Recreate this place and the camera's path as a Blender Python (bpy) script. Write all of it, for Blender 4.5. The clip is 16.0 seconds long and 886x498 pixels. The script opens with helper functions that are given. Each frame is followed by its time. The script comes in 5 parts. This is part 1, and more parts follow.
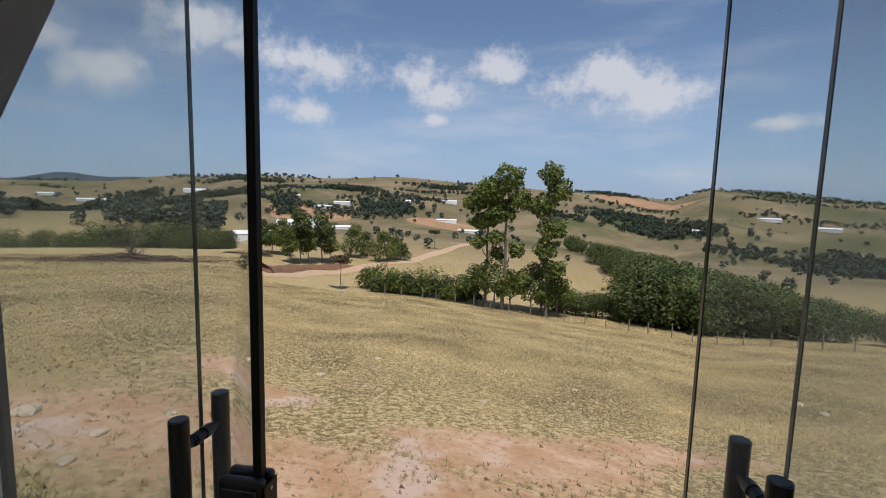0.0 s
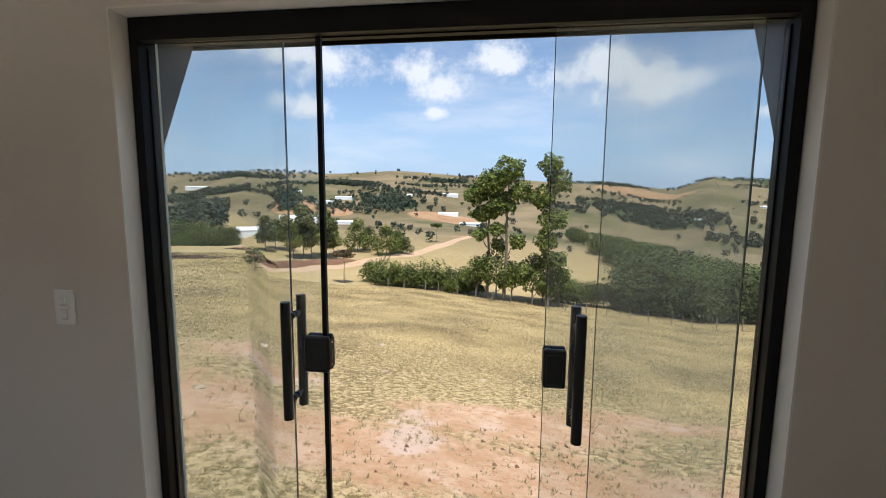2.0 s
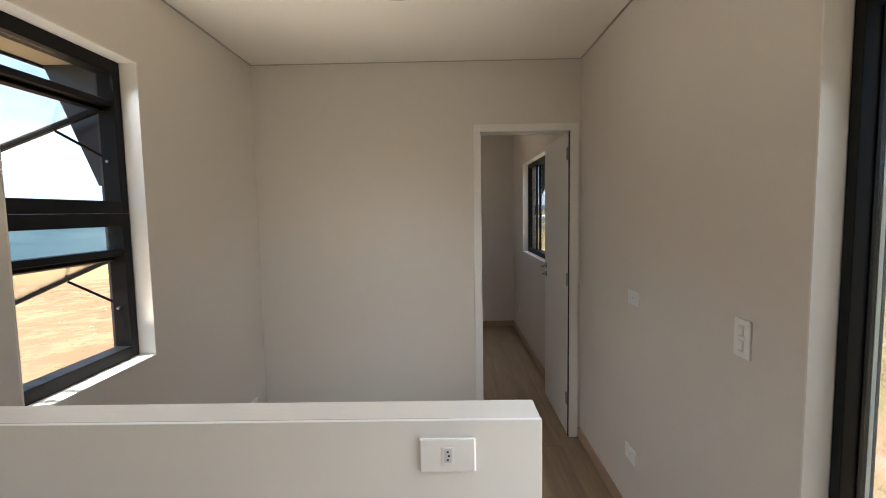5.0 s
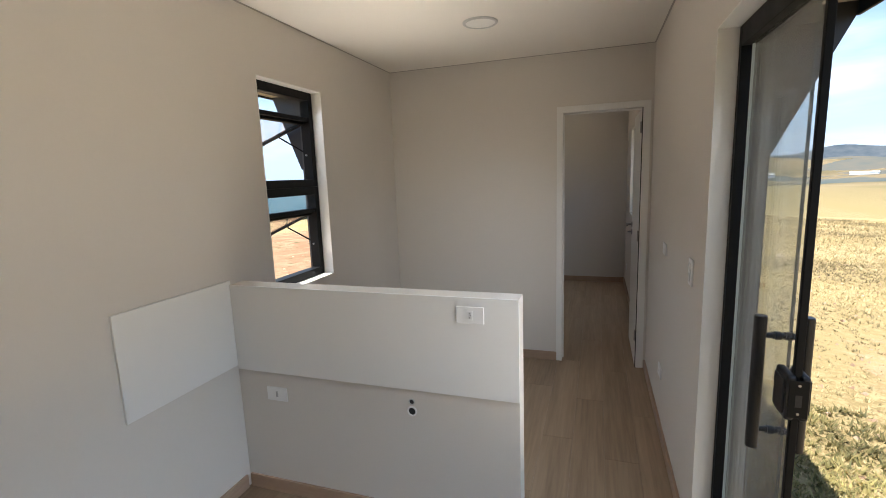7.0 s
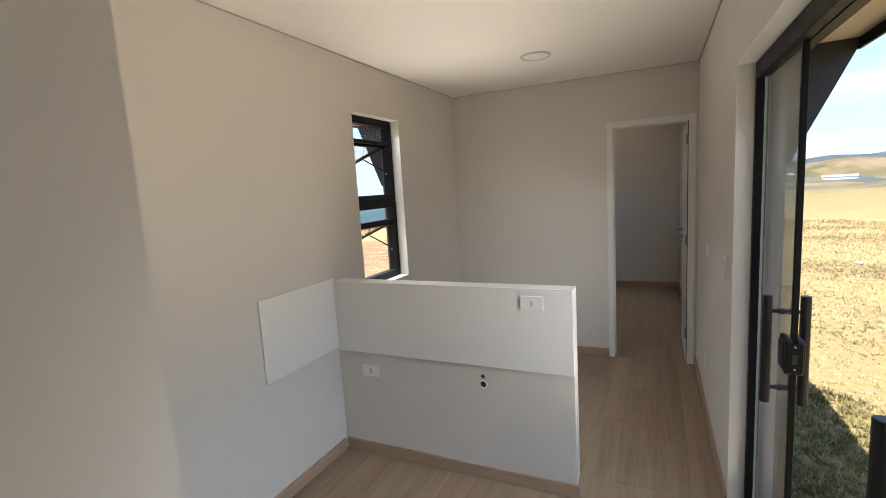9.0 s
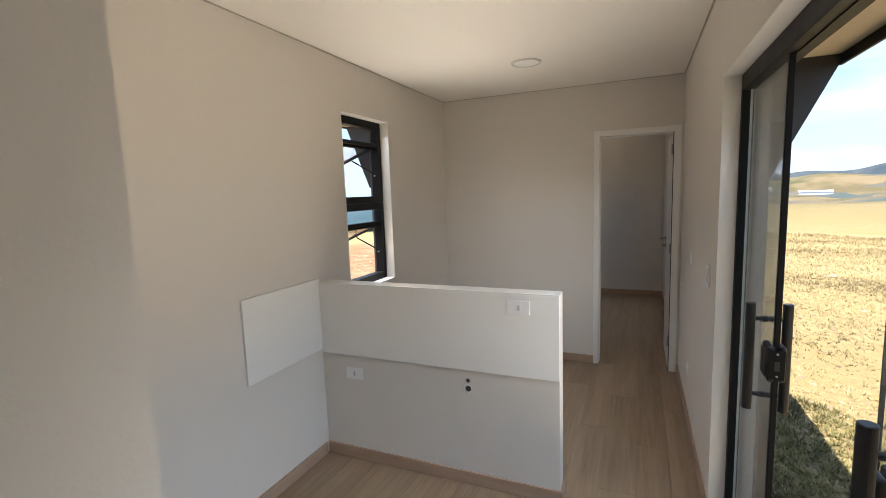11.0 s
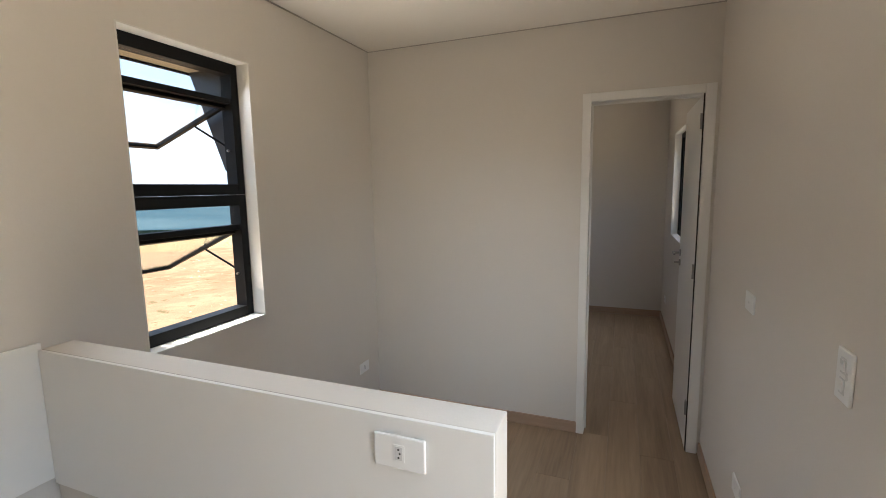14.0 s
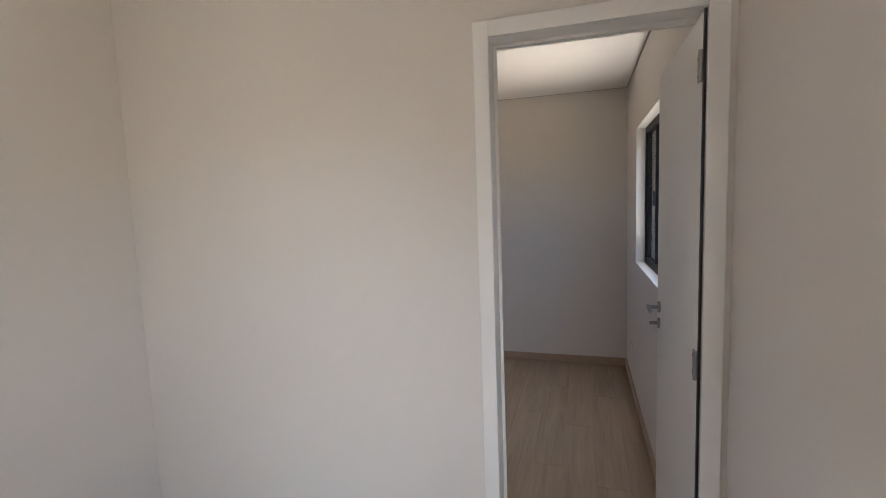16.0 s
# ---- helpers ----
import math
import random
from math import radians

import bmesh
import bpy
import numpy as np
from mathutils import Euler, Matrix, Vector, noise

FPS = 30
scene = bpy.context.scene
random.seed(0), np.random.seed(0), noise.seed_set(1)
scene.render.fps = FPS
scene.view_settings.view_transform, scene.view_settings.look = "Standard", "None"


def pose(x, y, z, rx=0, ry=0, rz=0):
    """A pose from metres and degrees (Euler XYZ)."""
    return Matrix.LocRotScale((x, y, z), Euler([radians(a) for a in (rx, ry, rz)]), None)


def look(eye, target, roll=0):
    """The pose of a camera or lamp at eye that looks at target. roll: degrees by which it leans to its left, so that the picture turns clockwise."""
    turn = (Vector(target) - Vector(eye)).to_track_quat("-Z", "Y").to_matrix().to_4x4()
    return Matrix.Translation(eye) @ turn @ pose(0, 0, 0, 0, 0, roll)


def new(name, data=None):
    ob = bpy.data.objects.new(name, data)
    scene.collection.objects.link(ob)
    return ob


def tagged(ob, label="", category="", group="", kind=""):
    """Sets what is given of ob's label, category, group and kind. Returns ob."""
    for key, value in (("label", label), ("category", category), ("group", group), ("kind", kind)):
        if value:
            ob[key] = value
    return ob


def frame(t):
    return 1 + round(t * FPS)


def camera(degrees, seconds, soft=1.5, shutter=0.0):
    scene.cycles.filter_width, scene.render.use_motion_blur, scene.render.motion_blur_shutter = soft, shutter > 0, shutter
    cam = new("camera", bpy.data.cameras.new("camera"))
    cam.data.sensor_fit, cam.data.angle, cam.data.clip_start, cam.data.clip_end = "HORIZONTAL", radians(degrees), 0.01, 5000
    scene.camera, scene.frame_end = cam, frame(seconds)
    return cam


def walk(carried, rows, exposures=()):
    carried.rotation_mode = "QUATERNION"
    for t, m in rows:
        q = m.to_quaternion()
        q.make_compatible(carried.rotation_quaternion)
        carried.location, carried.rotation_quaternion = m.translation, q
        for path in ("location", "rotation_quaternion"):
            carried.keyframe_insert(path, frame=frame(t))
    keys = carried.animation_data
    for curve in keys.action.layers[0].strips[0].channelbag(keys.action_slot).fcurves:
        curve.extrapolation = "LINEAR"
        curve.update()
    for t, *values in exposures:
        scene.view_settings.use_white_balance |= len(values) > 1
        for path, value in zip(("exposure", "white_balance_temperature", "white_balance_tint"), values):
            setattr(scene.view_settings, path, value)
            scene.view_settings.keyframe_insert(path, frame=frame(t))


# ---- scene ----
cam = camera(88.4, 16.0, soft=0.9)
PATH = [
    (0, (0.1, 0.19, 1.585), (-0.174, 2.146, 1.364), 1.5),
    (0.5, (0.237, -0.023, 1.573), (-0.14, 1.929, 1.36), 2.0),
    (1, (0.283, -0.235, 1.584), (-0.098, 1.719, 1.384), 1.6),
    (1.5, (0.278, -0.39, 1.572), (-0.015, 1.576, 1.344), 0.9),
    (2, (0.272, -0.485, 1.563), (-0.013, 1.479, 1.312), 0.5),
    (2.5, (0.273, -0.508, 1.563), (-0.191, 1.423, 1.323), 0.1),
    (3, (0.298, -0.423, 1.579), (-0.675, 1.311, 1.362), -0.3),
    (3.5, (0.328, -0.372, 1.581), (-1.218, 0.88, 1.373), -1.0),
    (4, (0.321, -0.328, 1.576), (-1.512, 0.452, 1.399), -1.2),
    (4.5, (0.219, -0.22, 1.566), (-1.737, 0.169, 1.42), -1.0),
    (5, (0.172, -0.083, 1.564), (-1.821, -0.107, 1.402), -1.0),
    (5.2, (0.216, -0.009, 1.568), (-1.766, -0.212, 1.39), -0.9),
    (7.3, (1.097, 0.412, 1.624), (-0.765, -0.239, 1.295), -2.4),
    (7.5, (1.148, 0.4, 1.619), (-0.708, -0.261, 1.274), -2.8),
    (8, (1.292, 0.407, 1.622), (-0.529, -0.344, 1.275), -3.5),
    (8.5, (1.411, 0.462, 1.636), (-0.383, -0.366, 1.327), -3.5),
    (9, (1.464, 0.482, 1.649), (-0.329, -0.364, 1.387), -3.5),
    (11.5, (1.458, 0.45, 1.633), (-0.378, -0.306, 1.396), -1.3),
    (12, (1.267, 0.41, 1.646), (-0.59, -0.293, 1.41), -1.0),
    (12.5, (0.977, 0.398, 1.614), (-0.889, -0.281, 1.379), -0.9),
    (13, (0.647, 0.428, 1.639), (-1.208, -0.28, 1.405), -0.7),
    (13.5, (0.323, 0.361, 1.599), (-1.534, -0.337, 1.347), -0.3),
    (14, (0.028, 0.33, 1.594), (-1.815, -0.399, 1.33), -1.0),
    (14.5, (-0.284, 0.371, 1.583), (-2.129, -0.365, 1.347), -1.8),
    (15, (-0.63, 0.395, 1.577), (-2.5, -0.273, 1.342), -2.0),
    (15.5, (-1.036, 0.363, 1.586), (-2.937, -0.222, 1.375), -1.5),
    (16, (-1.457, 0.405, 1.588), (-3.36, -0.18, 1.39), -2.1),
]
EXPOSURES = [(0, 0.05, 6200, 12), (0.6, 0.08, 6050, 11), (1.0, 0.42, 6150, 11), (1.5, 0.64, 6150, 10), (2.5, 0.68, 6150, 10), (3.5, 0.85, 6000, 10), (4.2, 1.15, 6300, 10), (5.2, 1.65, 6450, 10), (7.3, 1.42, 6200, 10), (9.0, 1.5, 6250, 10), (12.5, 1.5, 6320, 11), (14.5, 1.86, 6350, 9), (15, 2.15, 6300, 8), (15.5, 2.25, 6150, 9), (16, 2.15, 5850, 13)]
walk(cam, [(t, look(eye, target, roll)) for t, eye, target, roll in PATH], EXPOSURES)

# ---- world and sun ----
SUN_FROM = Vector((0.45, -1.0, 2.9)).normalized()
sun = new("sun", bpy.data.lights.new("sun", "SUN"))
sun.data.energy, sun.data.angle, sun.data.color = 4.0, radians(0.5), (1.0, 0.955, 0.88)
sun.matrix_world = look(SUN_FROM * 60, (0, 0, 0))



def opening_fill(name, place, towards, wide, deep, watts, tint, fan=84):
    """Added fill lamp at a wall opening: a strip that shines in a limited fan, as sky from above or lit ground from
    below.
    """
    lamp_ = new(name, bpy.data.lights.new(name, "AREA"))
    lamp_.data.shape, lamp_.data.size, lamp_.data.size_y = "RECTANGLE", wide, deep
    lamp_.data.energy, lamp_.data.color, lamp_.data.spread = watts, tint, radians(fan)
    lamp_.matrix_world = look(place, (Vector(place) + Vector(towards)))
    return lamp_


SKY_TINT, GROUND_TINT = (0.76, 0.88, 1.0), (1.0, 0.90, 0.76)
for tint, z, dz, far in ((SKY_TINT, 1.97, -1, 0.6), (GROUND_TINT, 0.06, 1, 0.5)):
    opening_fill("doorway_fill", (0.04, 0.82, z), (0, -0.5, dz * 0.866), 1.80, 0.12, 3.0, tint)
    # This added lamp stands inside the doorway, aimed at the west wall.
    opening_fill("doorway_fill", (-0.74, 0.67, z), (-0.70, -0.44, dz * 0.56), 0.14, 0.14, far, tint, 64)
for tint, z, dz in ((SKY_TINT, 2.14, -1), (GROUND_TINT, 1.04, 1)):
    opening_fill("window_fill", (-1.44, -1.40, z), (0, 0.5, dz * 0.866), 0.54, 0.10, 1.05, tint)
for tint, z, dz, watts in ((SKY_TINT, 2.02, -1, 0.85), (GROUND_TINT, 1.16, 1, 1.1)):
    opening_fill("bedroom_window_fill", (-4.57, 0.85, z), (0, -0.5, dz * 0.866), 1.16, 0.10, watts, tint)

world = bpy.data.worlds.new("daylight")
scene.world = world
world.use_nodes = True
WN, WL = world.node_tree.nodes, world.node_tree.links
WN.clear()


def wnode(kind, **sets):
    n = WN.new(kind)
    for key, value in sets.items():
        n.inputs[key].default_value = value
    return n


def wmath(op, a, b=None, c=None):
    n = WN.new("ShaderNodeMath")
    n.operation = op
    for i, v in enumerate((a, b, c)):
        if v is None:
            continue
        if isinstance(v, (int, float)):
            n.inputs[i].default_value = v
        else:
            WL.new(v, n.inputs[i])
    return n.outputs[0]


sky = WN.new("ShaderNodeTexSky")
sky.sky_type, sky.sun_disc = "NISHITA", False
sky.sun_elevation = math.asin(SUN_FROM.z)
sky.sun_rotation = math.atan2(SUN_FROM.x, SUN_FROM.y)
sky.altitude, sky.air_density, sky.dust_density, sky.ozone_density = 600, 1.0, 0.3, 1.2
direction = WN.new("ShaderNodeTexCoord").outputs["Generated"]
billow = wnode("ShaderNodeTexNoise", Scale=11.0, Detail=9.0, Roughness=0.66)
WL.new(direction, billow.inputs["Vector"])
ragged = wnode("ShaderNodeTexNoise", Scale=42.0, Detail=6.0, Roughness=0.65)
WL.new(direction, ragged.inputs["Vector"])
split = WN.new("ShaderNodeSeparateXYZ")
WL.new(direction, split.inputs[0])
# Cumulus heaps: azimuth to the left of +y, height as a tangent, half width, half height.
CLOUDS = [(26.5, 0.272, 0.09, 0.045), (21.5, 0.255, 0.11, 0.055), (11.8, 0.25, 0.08, 0.05), (8.6, 0.222, 0.08, 0.045), (-5.5, 0.235, 0.09, 0.045), (-11.0, 0.245, 0.11, 0.06), (-16.0, 0.215, 0.11, 0.05), (1.8, 0.275, 0.08, 0.045),
          (35.0, 0.315, 0.13, 0.06), (31.5, 0.285, 0.06, 0.03), (44.5, 0.205, 0.12, 0.05), (49.0, 0.25, 0.10, 0.05), (24.5, 0.168, 0.07, 0.03), (-28.0, 0.146, 0.07, 0.02), (9.2, 0.166, 0.03, 0.016), (62.0, 0.26, 0.12, 0.05), (-48.0, 0.24, 0.14, 0.05)]
heap = None
for az, tan, wide, high in CLOUDS:
    c = Vector((-math.sin(radians(az)), math.cos(radians(az)), tan)).normalized()
    gap = WN.new("ShaderNodeVectorMath")
    gap.operation = "SUBTRACT"
    WL.new(direction, gap.inputs[0])
    gap.inputs[1].default_value = c
    sized = WN.new("ShaderNodeVectorMath")
    sized.operation = "MULTIPLY"
    WL.new(gap.outputs[0], sized.inputs[0])
    sized.inputs[1].default_value = (1 / wide, 1 / wide, 1 / high)
    size = WN.new("ShaderNodeVectorMath")
    size.operation = "LENGTH"
    WL.new(sized.outputs[0], size.inputs[0])
    one = wmath("SUBTRACT", 1.0, size.outputs["Value"])
    heap = one if heap is None else wmath("MAXIMUM", heap, one)
lumps = wmath("MULTIPLY_ADD", wmath("SUBTRACT", billow.outputs[0], 0.5), 2.7, heap)
lumps = wmath("MULTIPLY_ADD", wmath("SUBTRACT", ragged.outputs[0], 0.5), 0.8, lumps)
puff = WN.new("ShaderNodeMapRange")
puff.interpolation_type = "SMOOTHSTEP"
puff.inputs["From Min"].default_value, puff.inputs["From Max"].default_value = -0.02, 1.02
WL.new(lumps, puff.inputs["Value"])
veil = wnode("ShaderNodeTexNoise", Scale=2.2, Detail=6.0, Roughness=0.55)
stretch = WN.new("ShaderNodeMapping")
stretch.inputs["Scale"].default_value = (1.0, 1.0, 4.5)
WL.new(direction, stretch.inputs["Vector"])
WL.new(stretch.outputs[0], veil.inputs["Vector"])
thin = WN.new("ShaderNodeMapRange")
thin.interpolation_type = "SMOOTHSTEP"
thin.inputs["From Min"].default_value, thin.inputs["From Max"].default_value, thin.inputs["To Max"].default_value = 0.44, 0.8, 0.62
WL.new(veil.outputs[0], thin.inputs["Value"])
cover = wmath("MINIMUM", wmath("MULTIPLY_ADD", puff.outputs[0], 0.95, thin.outputs[0]), 0.92)
white = WN.new("ShaderNodeMix")
white.data_type = "RGBA"
WL.new(cover, white.inputs["Factor"])
low_air = WN.new("ShaderNodeMapRange")
low_air.interpolation_type = "SMOOTHSTEP"
low_air.inputs["From Min"].default_value, low_air.inputs["From Max"].default_value = 0.30, -0.06
low_air.inputs["To Max"].default_value = 0.9
WL.new(split.outputs["Z"], low_air.inputs["Value"])
dusty = WN.new("ShaderNodeMix")
dusty.data_type = "RGBA"
WL.new(low_air.outputs[0], dusty.inputs["Factor"])
WL.new(sky.outputs[0], dusty.inputs["A"])
dusty.inputs["B"].default_value = (2.6, 3.75, 5.7, 1)
WL.new(dusty.outputs["Result"], white.inputs["A"])
white.inputs["B"].default_value = (6.5, 6.6, 6.9, 1)
back = wnode("ShaderNodeBackground", Strength=0.092)
WL.new(white.outputs["Result"], back.inputs["Color"])
WL.new(back.outputs[0], WN.new("ShaderNodeOutputWorld").inputs[0])

# ---- materials ----


def material(name, tint, rough=0.6, metal=0.0, mottle=0.06, scale=3.0, grain=0.0, grain_scale=120.0, bump=0.0, bump_scale=60.0, spec=0.5, stretch=(1, 1, 1), vary=0.0):
    """A painted, metal or stone surface: base colour with soft mottling, fine grain and relief."""
    m = bpy.data.materials.new(name)
    m.use_nodes = True
    nt = m.node_tree
    n, l = nt.nodes, nt.links
    bsdf = n["Principled BSDF"]
    bsdf.inputs["Metallic"].default_value = metal
    bsdf.inputs["Specular IOR Level"].default_value = spec
    tc = n.new("ShaderNodeTexCoord")
    mp = n.new("ShaderNodeMapping")
    mp.inputs["Scale"].default_value = stretch
    l.new(tc.outputs["Object"], mp.inputs["Vector"])

    def noise_at(s, detail):
        t = n.new("ShaderNodeTexNoise")
        t.inputs["Scale"].default_value, t.inputs["Detail"].default_value = s, detail
        l.new(mp.outputs[0], t.inputs["Vector"])
        return t.outputs[0]

    value = n.new("ShaderNodeMath")
    value.operation = "MULTIPLY_ADD"
    l.new(noise_at(scale, 4), value.inputs[0])
    value.inputs[1].default_value, value.inputs[2].default_value = 2 * mottle, 1 - mottle
    out = value.outputs[0]
    if grain:
        g = n.new("ShaderNodeMath")
        g.operation = "MULTIPLY_ADD"
        l.new(noise_at(grain_scale, 3), g.inputs[0])
        g.inputs[1].default_value = 2 * grain
        add = n.new("ShaderNodeMath")
        add.operation = "SUBTRACT"
        l.new(out, add.inputs[0])
        add.inputs[1].default_value = grain
        l.new(add.outputs[0], g.inputs[2])
        out = g.outputs[0]
    if vary:
        info = n.new("ShaderNodeObjectInfo")
        g = n.new("ShaderNodeMath")
        g.operation = "MULTIPLY_ADD"
        l.new(info.outputs["Random"], g.inputs[0])
        g.inputs[1].default_value = vary
        add = n.new("ShaderNodeMath")
        add.operation = "SUBTRACT"
        l.new(out, add.inputs[0])
        add.inputs[1].default_value = vary / 2
        l.new(add.outputs[0], g.inputs[2])
        out = g.outputs[0]
    mul = n.new("ShaderNodeVectorMath")
    mul.operation = "SCALE"
    mul.inputs[0].default_value = tint
    l.new(out, mul.inputs["Scale"])
    l.new(mul.outputs[0], bsdf.inputs["Base Color"])
    r = n.new("ShaderNodeMath")
    r.operation = "MULTIPLY_ADD"
    l.new(noise_at(scale * 3, 3), r.inputs[0])
    r.inputs[1].default_value, r.inputs[2].default_value = 0.16, rough - 0.08
    l.new(r.outputs[0], bsdf.inputs["Roughness"])
    if bump:
        b = n.new("ShaderNodeBump")
        b.inputs["Strength"].default_value, b.inputs["Distance"].default_value = bump, 0.004
        l.new(noise_at(bump_scale, 4), b.inputs["Height"])
        l.new(b.outputs[0], bsdf.inputs["Normal"])
    return m


def glass_material(name, tint, dust):
    """Thin window glass: clear, faintly tinted, mirror-like at grazing angles, with a little dust."""
    m = bpy.data.materials.new(name)
    m.use_nodes = True
    n, l = m.node_tree.nodes, m.node_tree.links
    n.clear()
    clear = n.new("ShaderNodeBsdfTransparent")
    clear.inputs[0].default_value = (*tint, 1)
    gloss = n.new("ShaderNodeBsdfGlossy")
    gloss.inputs["Roughness"].default_value = 0.0
    facing = n.new("ShaderNodeLayerWeight")
    facing.inputs[0].default_value = 0.5
    steep = n.new("ShaderNodeMath")
    steep.operation = "POWER"
    l.new(facing.outputs["Facing"], steep.inputs[0])
    steep.inputs[1].default_value = 4.5
    shine = n.new("ShaderNodeMath")
    shine.operation = "MULTIPLY_ADD"
    l.new(steep.outputs[0], shine.inputs[0])
    shine.inputs[1].default_value, shine.inputs[2].default_value = 0.85, 0.024
    mix = n.new("ShaderNodeMixShader")
    l.new(shine.outputs[0], mix.inputs[0])
    l.new(clear.outputs[0], mix.inputs[1])
    l.new(gloss.outputs[0], mix.inputs[2])
    film = n.new("ShaderNodeBsdfDiffuse")
    film.inputs[0].default_value = (0.7, 0.69, 0.66, 1)
    through_film = n.new("ShaderNodeBsdfTranslucent")
    through_film.inputs[0].default_value = (0.7, 0.69, 0.66, 1)
    films = n.new("ShaderNodeMixShader")
    l.new(film.outputs[0], films.inputs[1])
    l.new(through_film.outputs[0], films.inputs[2])
    tc = n.new("ShaderNodeTexCoord")
    t = n.new("ShaderNodeTexNoise")
    t.inputs["Scale"].default_value, t.inputs["Detail"].default_value = 2.5, 6
    l.new(tc.outputs["Object"], t.inputs["Vector"])
    amount = n.new("ShaderNodeMapRange")
    amount.inputs["From Min"].default_value, amount.inputs["From Max"].default_value = 0.35, 0.75
    amount.inputs["To Min"].default_value, amount.inputs["To Max"].default_value = dust * 0.5, dust * 1.6
    l.new(t.outputs[0], amount.inputs["Value"])
    all_ = n.new("ShaderNodeMixShader")
    l.new(amount.outputs[0], all_.inputs[0])
    l.new(mix.outputs[0], all_.inputs[1])
    l.new(films.outputs[0], all_.inputs[2])
    l.new(all_.outputs[0], n.new("ShaderNodeOutputMaterial").inputs[0])
    return m


def wood_material(name, light, dark, grain_axis_scale, rough):
    """Oak-look laminate: long streaks along x, pores and a shade of its own for each plank."""
    m = bpy.data.materials.new(name)
    m.use_nodes = True
    n, l = m.node_tree.nodes, m.node_tree.links
    bsdf = n["Principled BSDF"]
    tc = n.new("ShaderNodeTexCoord")
    info = n.new("ShaderNodeObjectInfo")
    shift = n.new("ShaderNodeVectorMath")
    shift.operation = "MULTIPLY_ADD"
    l.new(info.outputs["Random"], shift.inputs[0])
    shift.inputs[1].default_value = (7.0, 13.0, 5.0)
    l.new(tc.outputs["Object"], shift.inputs[2])
    mp = n.new("ShaderNodeMapping")
    mp.inputs["Scale"].default_value = grain_axis_scale
    l.new(shift.outputs[0], mp.inputs["Vector"])
    tones = []
    for s, d, dist in ((1.6, 4, 0.6), (9.0, 6, 0.3)):
        t = n.new("ShaderNodeTexNoise")
        t.inputs["Scale"].default_value, t.inputs["Detail"].default_value, t.inputs["Distortion"].default_value = s, d, dist
        l.new(mp.outputs[0], t.inputs["Vector"])
        tones.append(t.outputs[0])
    mix = n.new("ShaderNodeMath")
    mix.operation = "MULTIPLY_ADD"
    l.new(tones[1], mix.inputs[0])
    mix.inputs[1].default_value = 0.70
    half = n.new("ShaderNodeMath")
    half.operation = "MULTIPLY_ADD"
    l.new(tones[0], half.inputs[0])
    half.inputs[1].default_value = 1.0
    own = n.new("ShaderNodeMath")
    own.operation = "MULTIPLY_ADD"
    l.new(info.outputs["Random"], own.inputs[0])
    own.inputs[1].default_value, own.inputs[2].default_value = 0.16, -0.44
    l.new(own.outputs[0], half.inputs[2])
    l.new(half.outputs[0], mix.inputs[2])
    ramp = n.new("ShaderNodeMix")
    ramp.data_type = "RGBA"
    l.new(mix.outputs[0], ramp.inputs["Factor"])
    ramp.inputs["A"].default_value, ramp.inputs["B"].default_value = (*dark, 1), (*light, 1)
    l.new(ramp.outputs["Result"], bsdf.inputs["Base Color"])
    bsdf.inputs["Roughness"].default_value = rough
    b = n.new("ShaderNodeBump")
    b.inputs["Strength"].default_value, b.inputs["Distance"].default_value = 0.12, 0.002
    l.new(tones[1], b.inputs["Height"])
    l.new(b.outputs[0], bsdf.inputs["Normal"])
    return m


def leaf_material(name, tint, dark, broad=0.22):
    """Foliage: each clump its own green, some light passing through."""
    m = bpy.data.materials.new(name)
    m.use_nodes = True
    n, l = m.node_tree.nodes, m.node_tree.links
    bsdf = n["Principled BSDF"]
    geo = n.new("ShaderNodeNewGeometry")
    mix = n.new("ShaderNodeMix")
    mix.data_type = "RGBA"
    l.new(geo.outputs["Random Per Island"], mix.inputs["Factor"])
    mix.inputs["A"].default_value, mix.inputs["B"].default_value = (*dark, 1), (*tint, 1)
    tc = n.new("ShaderNodeTexCoord")
    t = n.new("ShaderNodeTexNoise")
    t.inputs["Scale"].default_value, t.inputs["Detail"].default_value = broad, 3
    l.new(tc.outputs["Object"], t.inputs["Vector"])
    tone = n.new("ShaderNodeMapRange")
    tone.inputs["From Min"].default_value, tone.inputs["From Max"].default_value = 0.35, 0.65
    tone.inputs["To Min"].default_value, tone.inputs["To Max"].default_value = 0.62, 1.38
    l.new(t.outputs[0], tone.inputs["Value"])
    shade = n.new("ShaderNodeVectorMath")
    shade.operation = "SCALE"
    l.new(mix.outputs["Result"], shade.inputs[0])
    l.new(tone.outputs[0], shade.inputs["Scale"])
    l.new(shade.outputs[0], bsdf.inputs["Base Color"])
    bsdf.inputs["Roughness"].default_value = 0.6
    bsdf.inputs["Specular IOR Level"].default_value = 0.25
    soft = n.new("ShaderNodeBsdfTranslucent")
    l.new(shade.outputs[0], soft.inputs[0])
    both = n.new("ShaderNodeMixShader")
    both.inputs[0].default_value = 0.3
    l.new(bsdf.outputs[0], both.inputs[1])
    l.new(soft.outputs[0], both.inputs[2])
    l.new(both.outputs[0], n["Material Output"].inputs[0])
    return m


